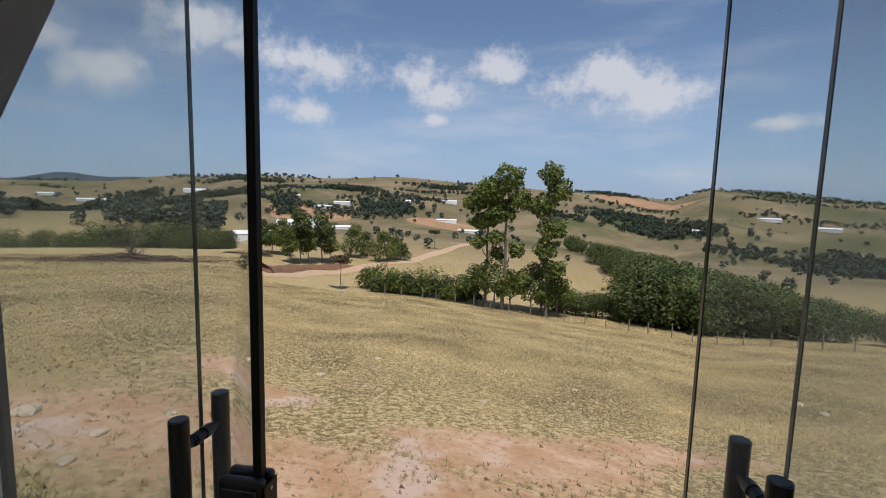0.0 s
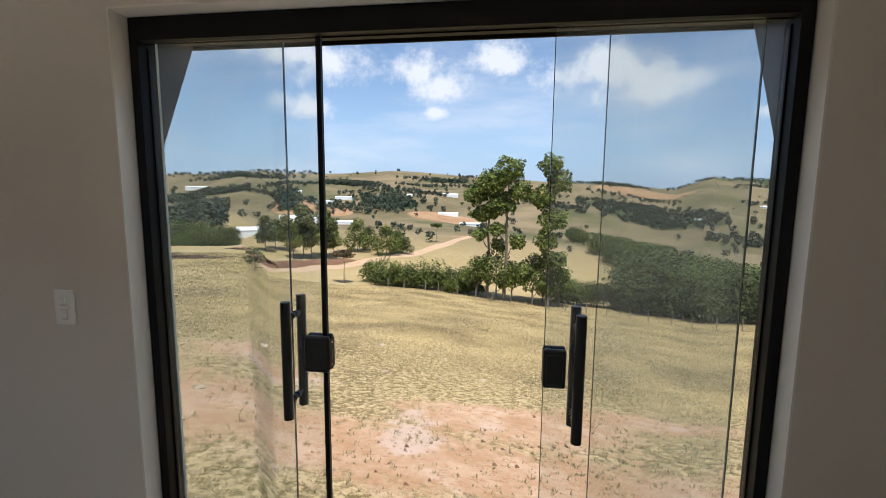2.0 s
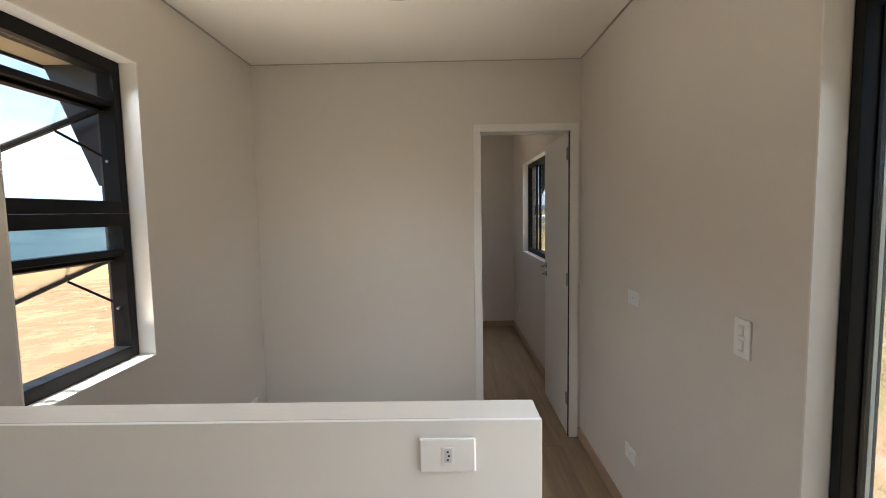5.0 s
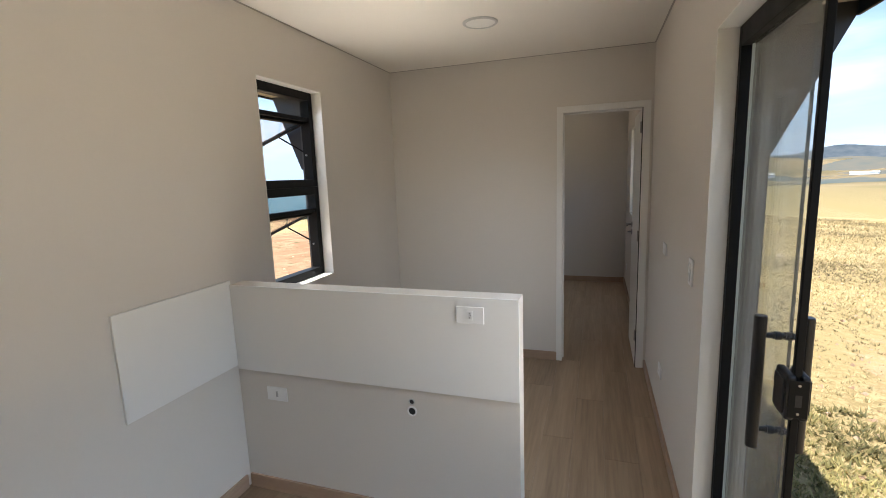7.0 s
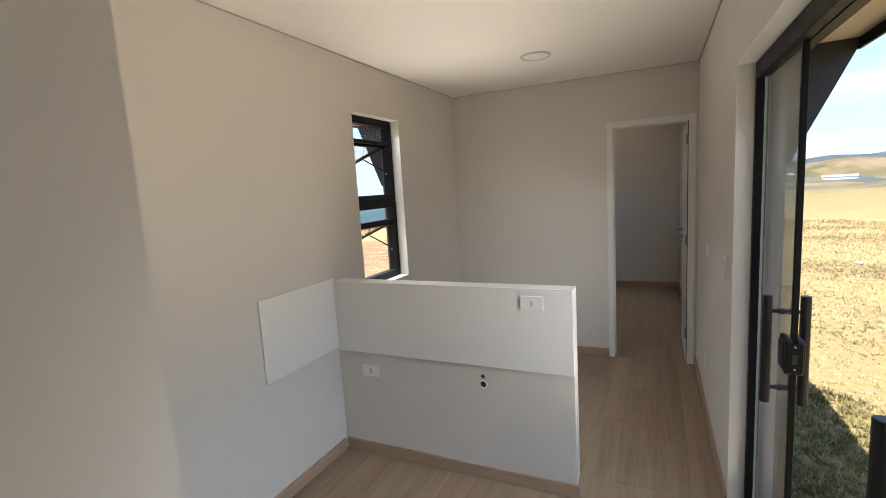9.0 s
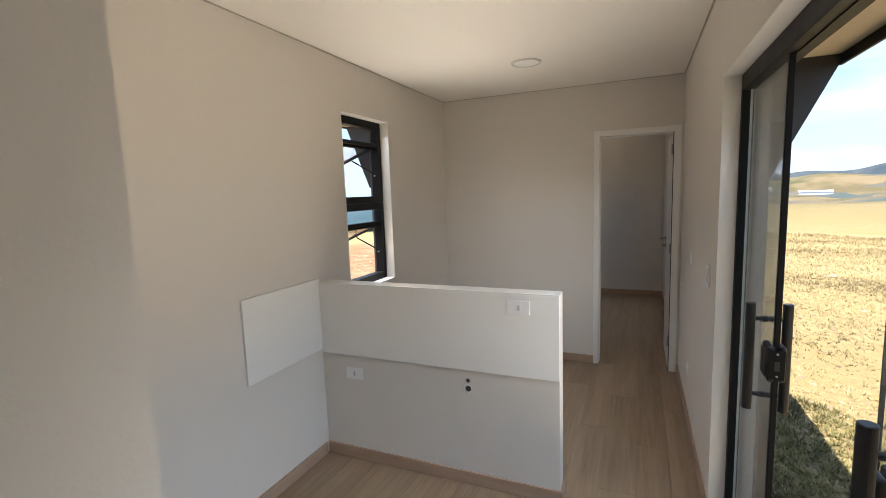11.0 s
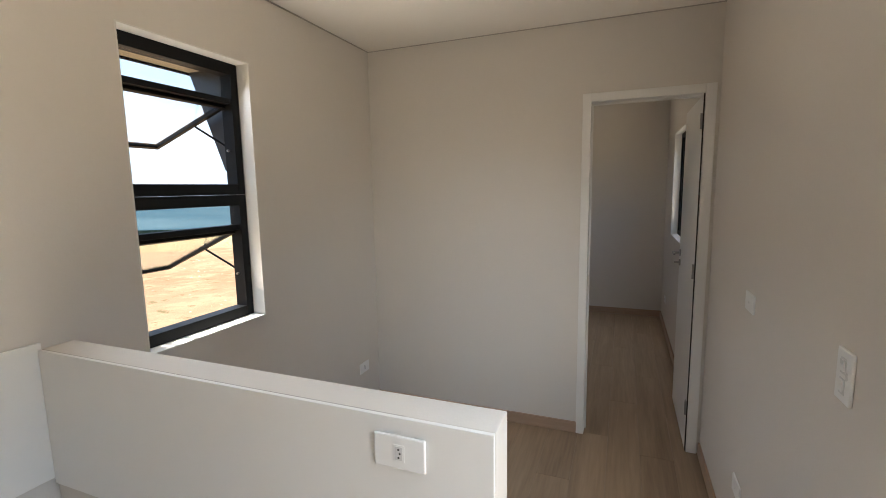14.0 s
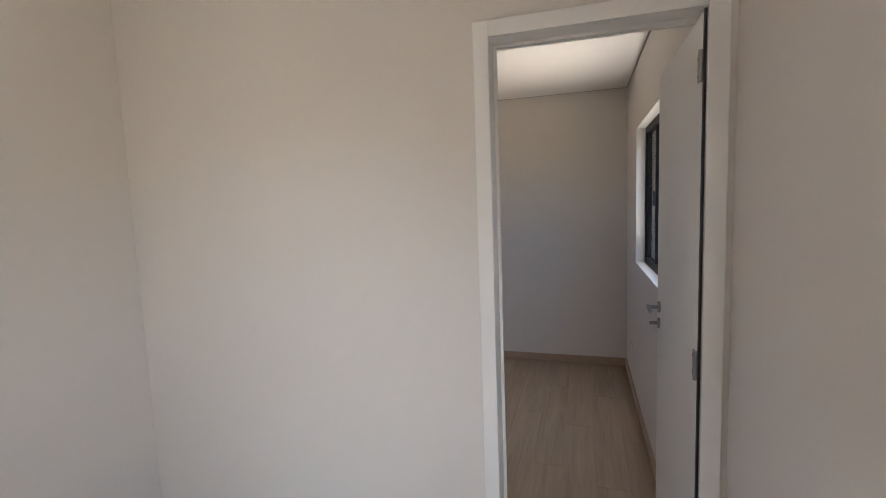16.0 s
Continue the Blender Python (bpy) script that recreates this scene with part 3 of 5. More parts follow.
def land_material():
    m = bpy.data.materials.new("pasture_and_soil")
    m.use_nodes = True
    n, l = m.node_tree.nodes, m.node_tree.links
    bsdf = n["Principled BSDF"]
    tc = n.new("ShaderNodeTexCoord")
    at = n.new("ShaderNodeAttribute")
    at.attribute_name = "cover"
    sep = n.new("ShaderNodeSeparateColor")
    l.new(at.outputs["Color"], sep.inputs[0])

    def tex(s, d, rough=0.55):
        t = n.new("ShaderNodeTexNoise")
        t.inputs["Scale"].default_value, t.inputs["Detail"].default_value, t.inputs["Roughness"].default_value = s, d, rough
        l.new(tc.outputs["Object"], t.inputs["Vector"])
        return t.outputs[0]

    def blend(f, a, b):
        x = n.new("ShaderNodeMix")
        x.data_type = "RGBA"
        for key, v in (("Factor", f), ("A", a), ("B", b)):
            if isinstance(v, tuple):
                x.inputs[key].default_value = (*v, 1)
            else:
                l.new(v, x.inputs[key])
        return x.outputs["Result"]

    def steps(v, lo, hi):
        x = n.new("ShaderNodeMapRange")
        x.interpolation_type = "SMOOTHSTEP"
        x.inputs["From Min"].default_value, x.inputs["From Max"].default_value = lo, hi
        l.new(v, x.inputs["Value"])
        return x.outputs[0]

    tufts = tex(7.5, 8, 0.8)
    broad = tex(0.09, 5)
    wide = tex(0.011, 4)
    grass = blend(steps(tufts, 0.44, 0.56), (0.19, 0.140, 0.058), (0.57, 0.435, 0.235))
    grass = blend(steps(broad, 0.42, 0.68), grass, (0.36, 0.268, 0.118))
    grass = blend(steps(wide, 0.45, 0.7), grass, (0.40, 0.295, 0.138))
    dry = blend(steps(tex(0.02, 6, 0.6), 0.38, 0.66), (0.14, 0.115, 0.062), (0.235, 0.18, 0.105))
    dry = blend(steps(tex(0.007, 5, 0.6), 0.5, 0.62), dry, (0.095, 0.095, 0.045))
    grass = blend(at.outputs["Alpha"], grass, dry)
    soil = blend(steps(tex(1.1, 7, 0.65), 0.35, 0.68), (0.45, 0.265, 0.145), (0.60, 0.41, 0.27))
    soil = blend(steps(tex(14.0, 4, 0.6), 0.5, 0.75), soil, (0.58, 0.44, 0.31))
    soil = blend(steps(tex(7.0, 7, 0.75), 0.52, 0.60), soil, (0.43, 0.24, 0.13))
    soil = blend(steps(tex(0.55, 4, 0.6), 0.56, 0.66), soil, (0.58, 0.42, 0.33))
    edge = n.new("ShaderNodeMath")
    edge.operation = "MULTIPLY_ADD"
    l.new(tex(1.9, 8, 0.8), edge.inputs[0])
    edge.inputs[1].default_value = 0.9
    l.new(sep.outputs[0], edge.inputs[2])
    c = blend(steps(edge.outputs[0], 0.80, 1.04), grass, soil)
    clay = blend(steps(tex(0.05, 4), 0.4, 0.65), (0.29, 0.15, 0.078), (0.36, 0.212, 0.122))
    clay = blend(steps(tex(0.8, 7, 0.7), 0.44, 0.62), clay, (0.37, 0.26, 0.15))
    clay = blend(steps(tex(2.6, 6, 0.7), 0.56, 0.66), clay, (0.17, 0.13, 0.06))
    e2 = n.new("ShaderNodeMath")
    e2.operation = "MULTIPLY_ADD"
    l.new(tex(0.03, 4), e2.inputs[0])
    e2.inputs[1].default_value = 0.5
    l.new(sep.outputs[1], e2.inputs[2])
    c = blend(steps(e2.outputs[0], 0.66, 0.78), c, clay)
    e3 = n.new("ShaderNodeMath")
    e3.operation = "MULTIPLY_ADD"
    l.new(tex(0.025, 5), e3.inputs[0])
    e3.inputs[1].default_value = 0.6
    l.new(sep.outputs[2], e3.inputs[2])
    c = blend(steps(e3.outputs[0], 0.70, 0.82), c, blend(steps(tex(0.12, 5), 0.4, 0.65), (0.035, 0.05, 0.024), (0.075, 0.09, 0.042)))
    l.new(c, bsdf.inputs["Base Color"])
    bsdf.inputs["Roughness"].default_value = 0.95
    bsdf.inputs["Specular IOR Level"].default_value = 0.1
    b = n.new("ShaderNodeBump")
    b.inputs["Strength"].default_value, b.inputs["Distance"].default_value = 0.7, 0.07
    l.new(tex(8.0, 8, 0.75), b.inputs["Height"])
    l.new(b.outputs[0], bsdf.inputs["Normal"])
    return m


azs = np.radians(np.concatenate([np.arange(-180, -56, 3.0), np.arange(-56, 84, 0.4), np.arange(84, 180, 1.5)]))
radii = np.concatenate([[0.0], np.geomspace(1.0, 58, 60), np.geomspace(59.5, 90, 26), np.geomspace(93, 1500, 90), np.geomspace(1600, 4200, 10)])
A, R = np.meshgrid(azs, radii)
X, Y = -R * np.sin(A), R * np.cos(A)
Z = land(X, Y)
na, nr = len(azs), len(radii)
ii, jj = np.meshgrid(np.arange(na), np.arange(nr - 1))
nx = (ii + 1) % na
faces = np.stack([jj * na + ii, jj * na + nx, (jj + 1) * na + nx, (jj + 1) * na + ii], -1).reshape(-1, 4)[:, ::-1]
ground = from_arrays("ground", np.stack([X, Y, Z], -1).reshape(-1, 3), faces, land_material(), "dry hillside pasture with bare reddish soil by the house", "ground", "structure", smooth=True)


def soft_spot(x, y, cx, cy, rx, ry, turn=0.0):
    c, s = math.cos(turn), math.sin(turn)
    u, v = ((x - cx) * c + (y - cy) * s) / rx, (-(x - cx) * s + (y - cy) * c) / ry
    return np.exp(-(u * u + v * v))


# Bare soil by the house: a worn track across the slope and the graded pad to the south.
bare = 0.62 * np.exp(-((Y - 4.9 + 0.06 * X) / 2.0) ** 2) * (R < 60) * np.clip((X + 13) / 7, 0.25, 1)
bare += 0.8 * soft_spot(X, Y, 0.5, 7.5, 2.2, 0.9) + 0.7 * soft_spot(X, Y, 3.5, 9.0, 2.6, 1.0) + 0.7 * soft_spot(X, Y, -5, 8.5, 2.0, 1.0)
bare += 0.85 * (1 / (1 + np.exp(np.clip((Y + 3.5) / 0.8, -50, 50)))) * (R < 40)
# Far fields of ploughed clay and patches of wood: azimuth, slope seen from the door, half width in degrees, half depth as a share of the distance.
CLAY = [(26.5, -0.036, 3.0, 0.10), (8.0, -0.060, 5.5, 0.08), (-15.4, 0.0, 6.0, 0.08), (4.7, -0.10, 3.0, 0.06), (38.5, -0.042, 4.0, 0.07), (21, -0.046, 2.0, 0.06), (-3, -0.004, 3.0, 0.06)]
WOODS = [(15.0, -0.024, 4.0, 0.10), (35.0, -0.010, 4.0, 0.06), (-13.5, -0.03, 5.5, 0.08), (41.5, -0.012, 2.4, 0.04), (36.0, -0.036, 2.2, 0.03), (-18.5, -0.062, 6.0, 0.06),
         (-30, 0.012, 8.0, 0.05), (31, 0.026, 5.0, 0.05), (19, 0.012, 3.0, 0.03), (8, 0.02, 4.0, 0.04), (-34, -0.10, 5.0, 0.12), (-12, 0.016, 3.0, 0.04), (27, -0.02, 1.6, 0.12), (58, -0.02, 3.0, 0.04)]
clay_mask, wood_mask = np.zeros_like(X), np.zeros_like(X)
clay_mask += 0.9 / (1 + np.exp(np.clip((Y + 3.0) / 0.6, -50, 50))) * (R < 60)
AZ_DEG = np.degrees(A)
for rows_, mask in ((CLAY, clay_mask), (WOODS, wood_mask)):
    for az, tan, wide, deep in rows_:
        rr_ = spot(az, tan)[3]
        mask += np.exp(-(((AZ_DEG - az) / wide) ** 2) ** 1.5 - (np.log((R + 1e-6) / rr_) / deep) ** 2) * 0.9
south = np.clip((np.abs(AZ_DEG) - 105) / 12, 0, 1) * np.clip((R - 90) / 80, 0, 1)
wood_mask += 0.7 * south
cover_ = ground.data.color_attributes.new("cover", "FLOAT_COLOR", "POINT")
cover_.data.foreach_set("color", np.stack([np.clip(bare, 0, 1), np.clip(clay_mask, 0, 1), np.clip(wood_mask, 0, 1), np.clip((R - 90) / 120, 0, 1)], -1).astype(np.float32).ravel())

# Glowing sheets, blue haze put in their colour: south valley, far ranges behind hills.
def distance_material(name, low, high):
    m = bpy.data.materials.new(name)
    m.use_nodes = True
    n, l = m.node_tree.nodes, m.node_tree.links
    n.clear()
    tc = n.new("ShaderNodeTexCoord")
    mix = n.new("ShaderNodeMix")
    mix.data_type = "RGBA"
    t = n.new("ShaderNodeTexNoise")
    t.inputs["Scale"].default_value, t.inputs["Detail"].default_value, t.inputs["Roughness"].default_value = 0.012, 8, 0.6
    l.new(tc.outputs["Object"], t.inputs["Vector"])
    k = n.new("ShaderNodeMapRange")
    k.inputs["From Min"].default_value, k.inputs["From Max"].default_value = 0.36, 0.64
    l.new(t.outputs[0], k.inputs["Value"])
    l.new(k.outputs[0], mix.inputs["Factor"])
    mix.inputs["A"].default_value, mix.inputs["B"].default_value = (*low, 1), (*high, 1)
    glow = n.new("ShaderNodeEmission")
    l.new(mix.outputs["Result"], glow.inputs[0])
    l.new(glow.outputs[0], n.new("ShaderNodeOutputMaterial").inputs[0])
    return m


def distance_sheet(name, az0, az1, rs, height, mat, label):
    """A far slope as a grid over azimuth and radius."""
    a, r = np.meshgrid(np.radians(np.arange(az0, az1 + 0.01, 0.5)), rs)
    x, y = -r * np.sin(a), r * np.cos(a)
    na_, nr_ = a.shape[1], a.shape[0]
    i_, j_ = np.meshgrid(np.arange(na_ - 1), np.arange(nr_ - 1))
    f = np.stack([j_ * na_ + i_, (j_ + 1) * na_ + i_, (j_ + 1) * na_ + i_ + 1, j_ * na_ + i_ + 1], -1).reshape(-1, 4)
    from_arrays(name, np.stack([x, y, height(x, y, r, np.degrees(a))], -1).reshape(-1, 3), f, mat, label, "backdrop", "structure", smooth=True)


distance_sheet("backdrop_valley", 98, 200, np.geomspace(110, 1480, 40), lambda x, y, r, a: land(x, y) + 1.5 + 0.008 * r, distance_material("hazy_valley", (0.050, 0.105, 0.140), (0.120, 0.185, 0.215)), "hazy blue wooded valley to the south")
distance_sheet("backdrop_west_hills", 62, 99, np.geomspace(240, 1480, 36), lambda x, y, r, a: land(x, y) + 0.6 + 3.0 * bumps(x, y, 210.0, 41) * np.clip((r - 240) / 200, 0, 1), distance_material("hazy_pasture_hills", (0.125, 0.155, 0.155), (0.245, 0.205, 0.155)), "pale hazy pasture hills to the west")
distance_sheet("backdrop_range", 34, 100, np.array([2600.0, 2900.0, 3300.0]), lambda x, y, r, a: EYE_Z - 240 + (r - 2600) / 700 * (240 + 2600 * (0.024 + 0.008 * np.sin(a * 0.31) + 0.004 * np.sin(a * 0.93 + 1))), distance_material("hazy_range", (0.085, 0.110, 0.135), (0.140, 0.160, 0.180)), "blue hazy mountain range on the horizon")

# ---- glazed doorway ----


door = base("sliding_glass_door", (0.035, 0.895, 0.0), "wide sliding glass door in a black aluminium frame, standing open", "glass door")
FY0, FY1 = 0.867, 0.944
bm = B(DOOR_X0 + 0.007, DOOR_X0 + 0.037, FY0, FY1, 0.0, DOOR_TOP - 0.007, 0.002)
part("jamb", bm, BLACK, door)
part("jamb", B(DOOR_X1 - 0.040, DOOR_X1 - 0.007, FY0, FY1, 0.0, DOOR_TOP - 0.007, 0.002), BLACK, door)
bm = B(DOOR_X0 + 0.037, DOOR_X1 - 0.040, FY0, FY1, 2.027, DOOR_TOP - 0.007, 0.002)
box(bm, DOOR_X0 + 0.037, DOOR_X1 - 0.040, 0.903, 0.908, 2.023, 2.0275)
part("header", bm, BLACK, door)
bm = B(DOOR_X0 + 0.037, DOOR_X1 - 0.040, FY0, FY1, 0.0, 0.016, 0.002)
for y in (0.880, 0.903, 0.925):
    box(bm, DOOR_X0 + 0.037, DOOR_X1 - 0.040, y, y + 0.004, 0.016, 0.026)
part("threshold", bm, BLACK, door)
for x0, x1 in ((-0.9045, -0.9005), (0.9955, 0.9995)):
    part("channel", B(x0, x1, 0.905, 0.930, 0.026, 2.01), BLACK, door)


def pane(x0, x1, y, parent, name):
    p = part(name, B(x0, x1, y - 0.004, y + 0.004, 0.028, 2.025), GLASS, parent, "clear tempered glass, a little dusty")
    p.visible_shadow = False
    return p


def edge_line(x, y, parent, mat=None):
    return part("pane_edge", B(x - 0.0011, x + 0.0011, y - 0.0042, y + 0.0042, 0.028, 2.022), mat or GLASS_EDGE, parent, "bright glass edge with its lit look as colour" if mat else "dark polished glass edge")


def pull_handle(x, y, parent):
    """A black tubular pull bar on both faces of a pane, with two sleeved bolts through the glass."""
    bm = bmesh.new()
    for yy in (y - 0.055, y + 0.055):
        rod(bm, (x, yy, 0.820), (x, yy, 1.210), 0.0160, sides=24)
        rod(bm, (x, yy, 1.210), (x, yy, 1.2115), 0.0150, 0.0135, sides=24)
    part("pull_handle", bm, BLACK_GLOSS, parent, "black tubular pull handle", smooth=False)
    for z in (0.875, 1.155):
        bm = rod(bmesh.new(), (x, y - 0.050, z), (x, y + 0.050, z), 0.0075, sides=16)
        for s in (-1, 1):
            rod(bm, (x, y + s * 0.005, z), (x, y + s * 0.020, z), 0.0115, sides=16)
            rod(bm, (x, y + s * 0.022, z), (x, y + s * 0.026, z), 0.0100, sides=16)
        part("handle_bolt", bm, BLACK_GLOSS, parent, "black sleeved handle bolt")


def lock_case(x0, x1, y, parent, strike):
    """A black lock body clamped over the edge of a pane."""
    bm = bmesh.new()
    for s in (-1, 1):
        a, b = sorted((y + s * 0.005, y + s * 0.026))
        box(bm, x0, x1, a, b, 0.971, 1.093, 0.008, 3)
        a, b = sorted((y + s * 0.026, y + s * 0.031))
        box(bm, x0 + 0.010, x1 - 0.010, a, b, 0.986, 1.078, 0.004, 2)
    part("lock_case", bm, BLACK_GLOSS, parent, "black surface-mounted lock case", smooth=False)
    if strike:
        bm = B(x1 + 0.0005, x1 + 0.0025, y - 0.022, y + 0.022, 0.982, 1.082, 0.0008, 1)
        part("lock_plate", bm, BLACK, parent, "dark lock face plate")
        # Dark tab in place of the latch opening's shaded depth.
        part("latch_opening", B(x1 + 0.0026, x1 + 0.0034, y - 0.007, y + 0.007, 1.012, 1.044), SLOT, parent)
        for z in (0.994, 1.070):
            part("lock_screw", rod(bmesh.new(), (x1 + 0.0026, y, z), (x1 + 0.0040, y, z), 0.0035, sides=10), STEEL, parent, "small steel screw")


fixed = pane(-0.900, -0.442, 0.917, door, "fixed_pane")
edge_line(-0.442, 0.917, fixed)
fixed = pane(0.540, 0.995, 0.917, door, "fixed_pane")
edge_line(0.540, 0.917, fixed)
slide = pane(-0.860, -0.3205, 0.893, door, "sliding_pane")
edge_line(-0.861, 0.893, slide, GLASS_EDGE_LIT)
part("edge_profile", B(-0.3225, -0.3065, 0.884, 0.902, 0.028, 2.025, 0.002), BLACK, slide, "black aluminium edge profile")
pull_handle(-0.424, 0.893, slide)
lock_case(-0.380, -0.296, 0.893, slide, True)
slide = pane(0.388, 0.928, 0.893, door, "sliding_pane")
edge_line(0.388, 0.893, slide)
edge_line(0.929, 0.893, slide)
pull_handle(0.486, 0.893, slide)
lock_case(0.384, 0.453, 0.893, slide, False)


def hood(name, x0, x1, wall_y, out, z_top, z_low, label, lip=0.012):
    """An outside hood: sheet soffit with a dark fascia between two tapering cheek plates."""
    h = base(name, ((x0 + x1) / 2, wall_y, z_top), label, "hood")
    s = 1 if out > wall_y else -1
    a, b = sorted((wall_y, out))
    part("soffit", B(x0, x1, a, b - (0.012 if s > 0 else 0) + 0, z_top, z_top + 0.02) if s > 0 else B(x0, x1, a + 0.012, b, z_top, z_top + 0.02), SOFFIT, h, "beige sheet soffit")
    fa, fb = sorted((out, out - s * 0.012))
    part("fascia", B(x0 - 0.02, x1 + 0.02, fa, fb, z_top - lip, z_top + 0.05, 0.002), BLACK, h, "black folded fascia edge")
    part("cover_sheet", B(x0 - 0.02, x1 + 0.02, a, b, z_top + 0.051, z_top + 0.056), HOOD, h, "dark steel cover sheet")
    for x in (x0 - 0.014, x1 + 0.002):
        bm = prism(bmesh.new(), [(wall_y, z_top + 0.05), (out - s * 0.013, z_top + 0.05), (out - s * 0.013, z_top - lip + 0.007), (wall_y + s * 0.012, z_low), (wall_y, z_low)], "x", x, x + 0.012)
        part("cheek_plate", bm, HOOD, h, "dark painted steel cheek plate")
    return h


hood("door_hood", -0.962, 1.043, 0.986, 1.224, 2.143, 1.66, "dark steel hood with a beige soffit over the glass door", 0.043)
hood("window_hood", -1.755, -1.13, -1.546, -1.765, 2.20, 1.70, "dark steel hood with a beige soffit over the window")
hood("bedroom_window_hood", -5.20, -3.94, 0.986, 1.22, 2.11, 1.70, "dark steel hood with a beige soffit over the bedroom window")

# ---- window over the half wall: two awning lights one above the other ----


def awning_window(name, z0, z1, bar, hinge_z, tip, label):
    """A black aluminium awning window: fixed strip above, sash pushed out below."""
    x0, x1, ya, yb = WIN_X0 + 0.006, WIN_X1 - 0.006, -1.500, -1.432
    w = base(name, ((x0 + x1) / 2, -1.47, z0), label, "window", "stacked awning windows")
    F = 0.042
    part("frame_side", B(x0, x0 + F, ya, yb, z0, z1, 0.002), BLACK, w)
    part("frame_side", B(x1 - F, x1, ya, yb, z0, z1, 0.002), BLACK, w)
    part("frame_top", B(x0 + F, x1 - F, ya, yb, z1 - 0.052, z1, 0.002), BLACK, w)
    part("frame_bottom", B(x0 + F, x1 - F, ya, yb, z0, z0 + 0.050, 0.002), BLACK, w)
    part("transom", B(x0 + F, x1 - F, ya + 0.012, yb - 0.012, bar - 0.013, bar + 0.013, 0.002), BLACK, w)
    p = part("fixed_pane", B(x0 + F, x1 - F, -1.469, -1.463, bar + 0.013, z1 - 0.052), SASH_GLASS, w, "clear fixed glass strip")
    p.visible_shadow = False
    y_tip, z_tip = tip
    sash = part("sash", bmesh.new(), BLACK, w, "sash pushed open, black aluminium")
    sx0, sx1 = x0 + F - 0.004, x1 - F - 0.002
    along = Vector((0, y_tip + 1.478, z_tip - hinge_z))
    length = along.length
    along.normalize()
    out = Vector((0, along.z, -along.y))
    turn = Matrix(((1, 0, 0, 0), (0, along.y, out.y, -1.478), (0, along.z, out.z, hinge_z), (0, 0, 0, 1)))

    def tilted(*b, **k):
        bm = B(*b, **k)
        bmesh.ops.transform(bm, matrix=turn, verts=bm.verts[:])
        return bm
    bm = tilted(sx0, sx0 + 0.022, 0, length, -0.011, 0.011, round_=0.002)
    for b in ((sx1 - 0.022, sx1, 0, length), (sx0 + 0.022, sx1 - 0.022, 0, 0.020), (sx0 + 0.022, sx1 - 0.022, length - 0.024, length)):
        extra = tilted(*b, -0.011, 0.011, round_=0.002)
        me = bpy.data.meshes.new("join")
        extra.to_mesh(me)
        extra.free()
        bm.from_mesh(me)
        bpy.data.meshes.remove(me)
    bm.to_mesh(sash.data)
    bm.free()
    p = part("sash_pane", tilted(sx0 + 0.020, sx1 - 0.020, 0.018, length - 0.020, -0.003, 0.003), SASH_GLASS, sash, "tilted clear glass")
    p.visible_shadow = False
    mid = turn @ Vector((sx0 + 0.011, length * 0.42, -0.014))
    for x in (sx0 + 0.006, sx1 - 0.006):
        part("stay_arm", rod(bmesh.new(), (x, mid.y, mid.z), (x - (0.03 if x < -1.5 else -0.008), -1.472, hinge_z - 0.215), 0.0055, sides=8), BLACK, sash, "black stay arm")
    part("catch", rod(bmesh.new(), turn @ Vector((sx1 - 0.06, length - 0.012, 0.012)), turn @ Vector((sx1 - 0.10, length + 0.030, 0.016)), 0.007, sides=8), BLACK_GLOSS, sash, "small black catch")
    part("stay_pin", rod(bmesh.new(), (x0 + F, -1.472, hinge_z - 0.215), (x0 + F + 0.012, -1.472, hinge_z - 0.215), 0.006, sides=10), STEEL, w, "bright stay pin")
    return w


awning_window("awning_window", 1.581, WIN_Z1 - 0.006, 2.026, 2.008, (-1.972, 1.832), "upper black aluminium awning window with its sash pushed open")
awning_window("awning_window", WIN_Z0 + 0.006, 1.580, 1.420, 1.400, (-1.972, 1.190), "lower black aluminium awning window with its sash pushed open")

# ---- bedroom window: two sliding lights ----
bw = base("sliding_window", ((BWIN_X0 + BWIN_X1) / 2, 0.90, BWIN_Z0), "black aluminium sliding window in the bedroom wall", "window")
bx0, bx1, bz0, bz1 = BWIN_X0 + 0.006, BWIN_X1 - 0.006, BWIN_Z0 + 0.006, BWIN_Z1 - 0.006
part("frame_side", B(bx0, bx0 + 0.04, 0.861, 0.94, bz0, bz1, 0.002), BLACK, bw)
part("frame_side", B(bx1 - 0.04, bx1, 0.861, 0.94, bz0, bz1, 0.002), BLACK, bw)
part("frame_top", B(bx0 + 0.04, bx1 - 0.04, 0.861, 0.94, bz1 - 0.045, bz1, 0.002), BLACK, bw)
part("frame_bottom", B(bx0 + 0.04, bx1 - 0.04, 0.861, 0.94, bz0, bz0 + 0.045, 0.002), BLACK, bw)
midx = -4.79
for a, b, y in ((bx0 + 0.04, midx + 0.0125, 0.885), (midx - 0.0125, bx1 - 0.04, 0.918)):
    sash = part("sash_pane", B(a + 0.025, b - 0.025, y - 0.003, y + 0.003, bz0 + 0.045, bz1 - 0.045), SASH_GLASS, bw, "clear sliding glass")
    sash.visible_shadow = False
    for x in (a, b - 0.025):
        part("stile", B(x, x + 0.025, y - 0.012, y + 0.012, bz0 + 0.045, bz1 - 0.045, 0.002), BLACK, bw)
part("window_catch", B(midx - 0.004, midx + 0.022, 0.858, 0.873, 1.52, 1.62, 0.005), BLACK_GLOSS, bw, "black plastic catch")

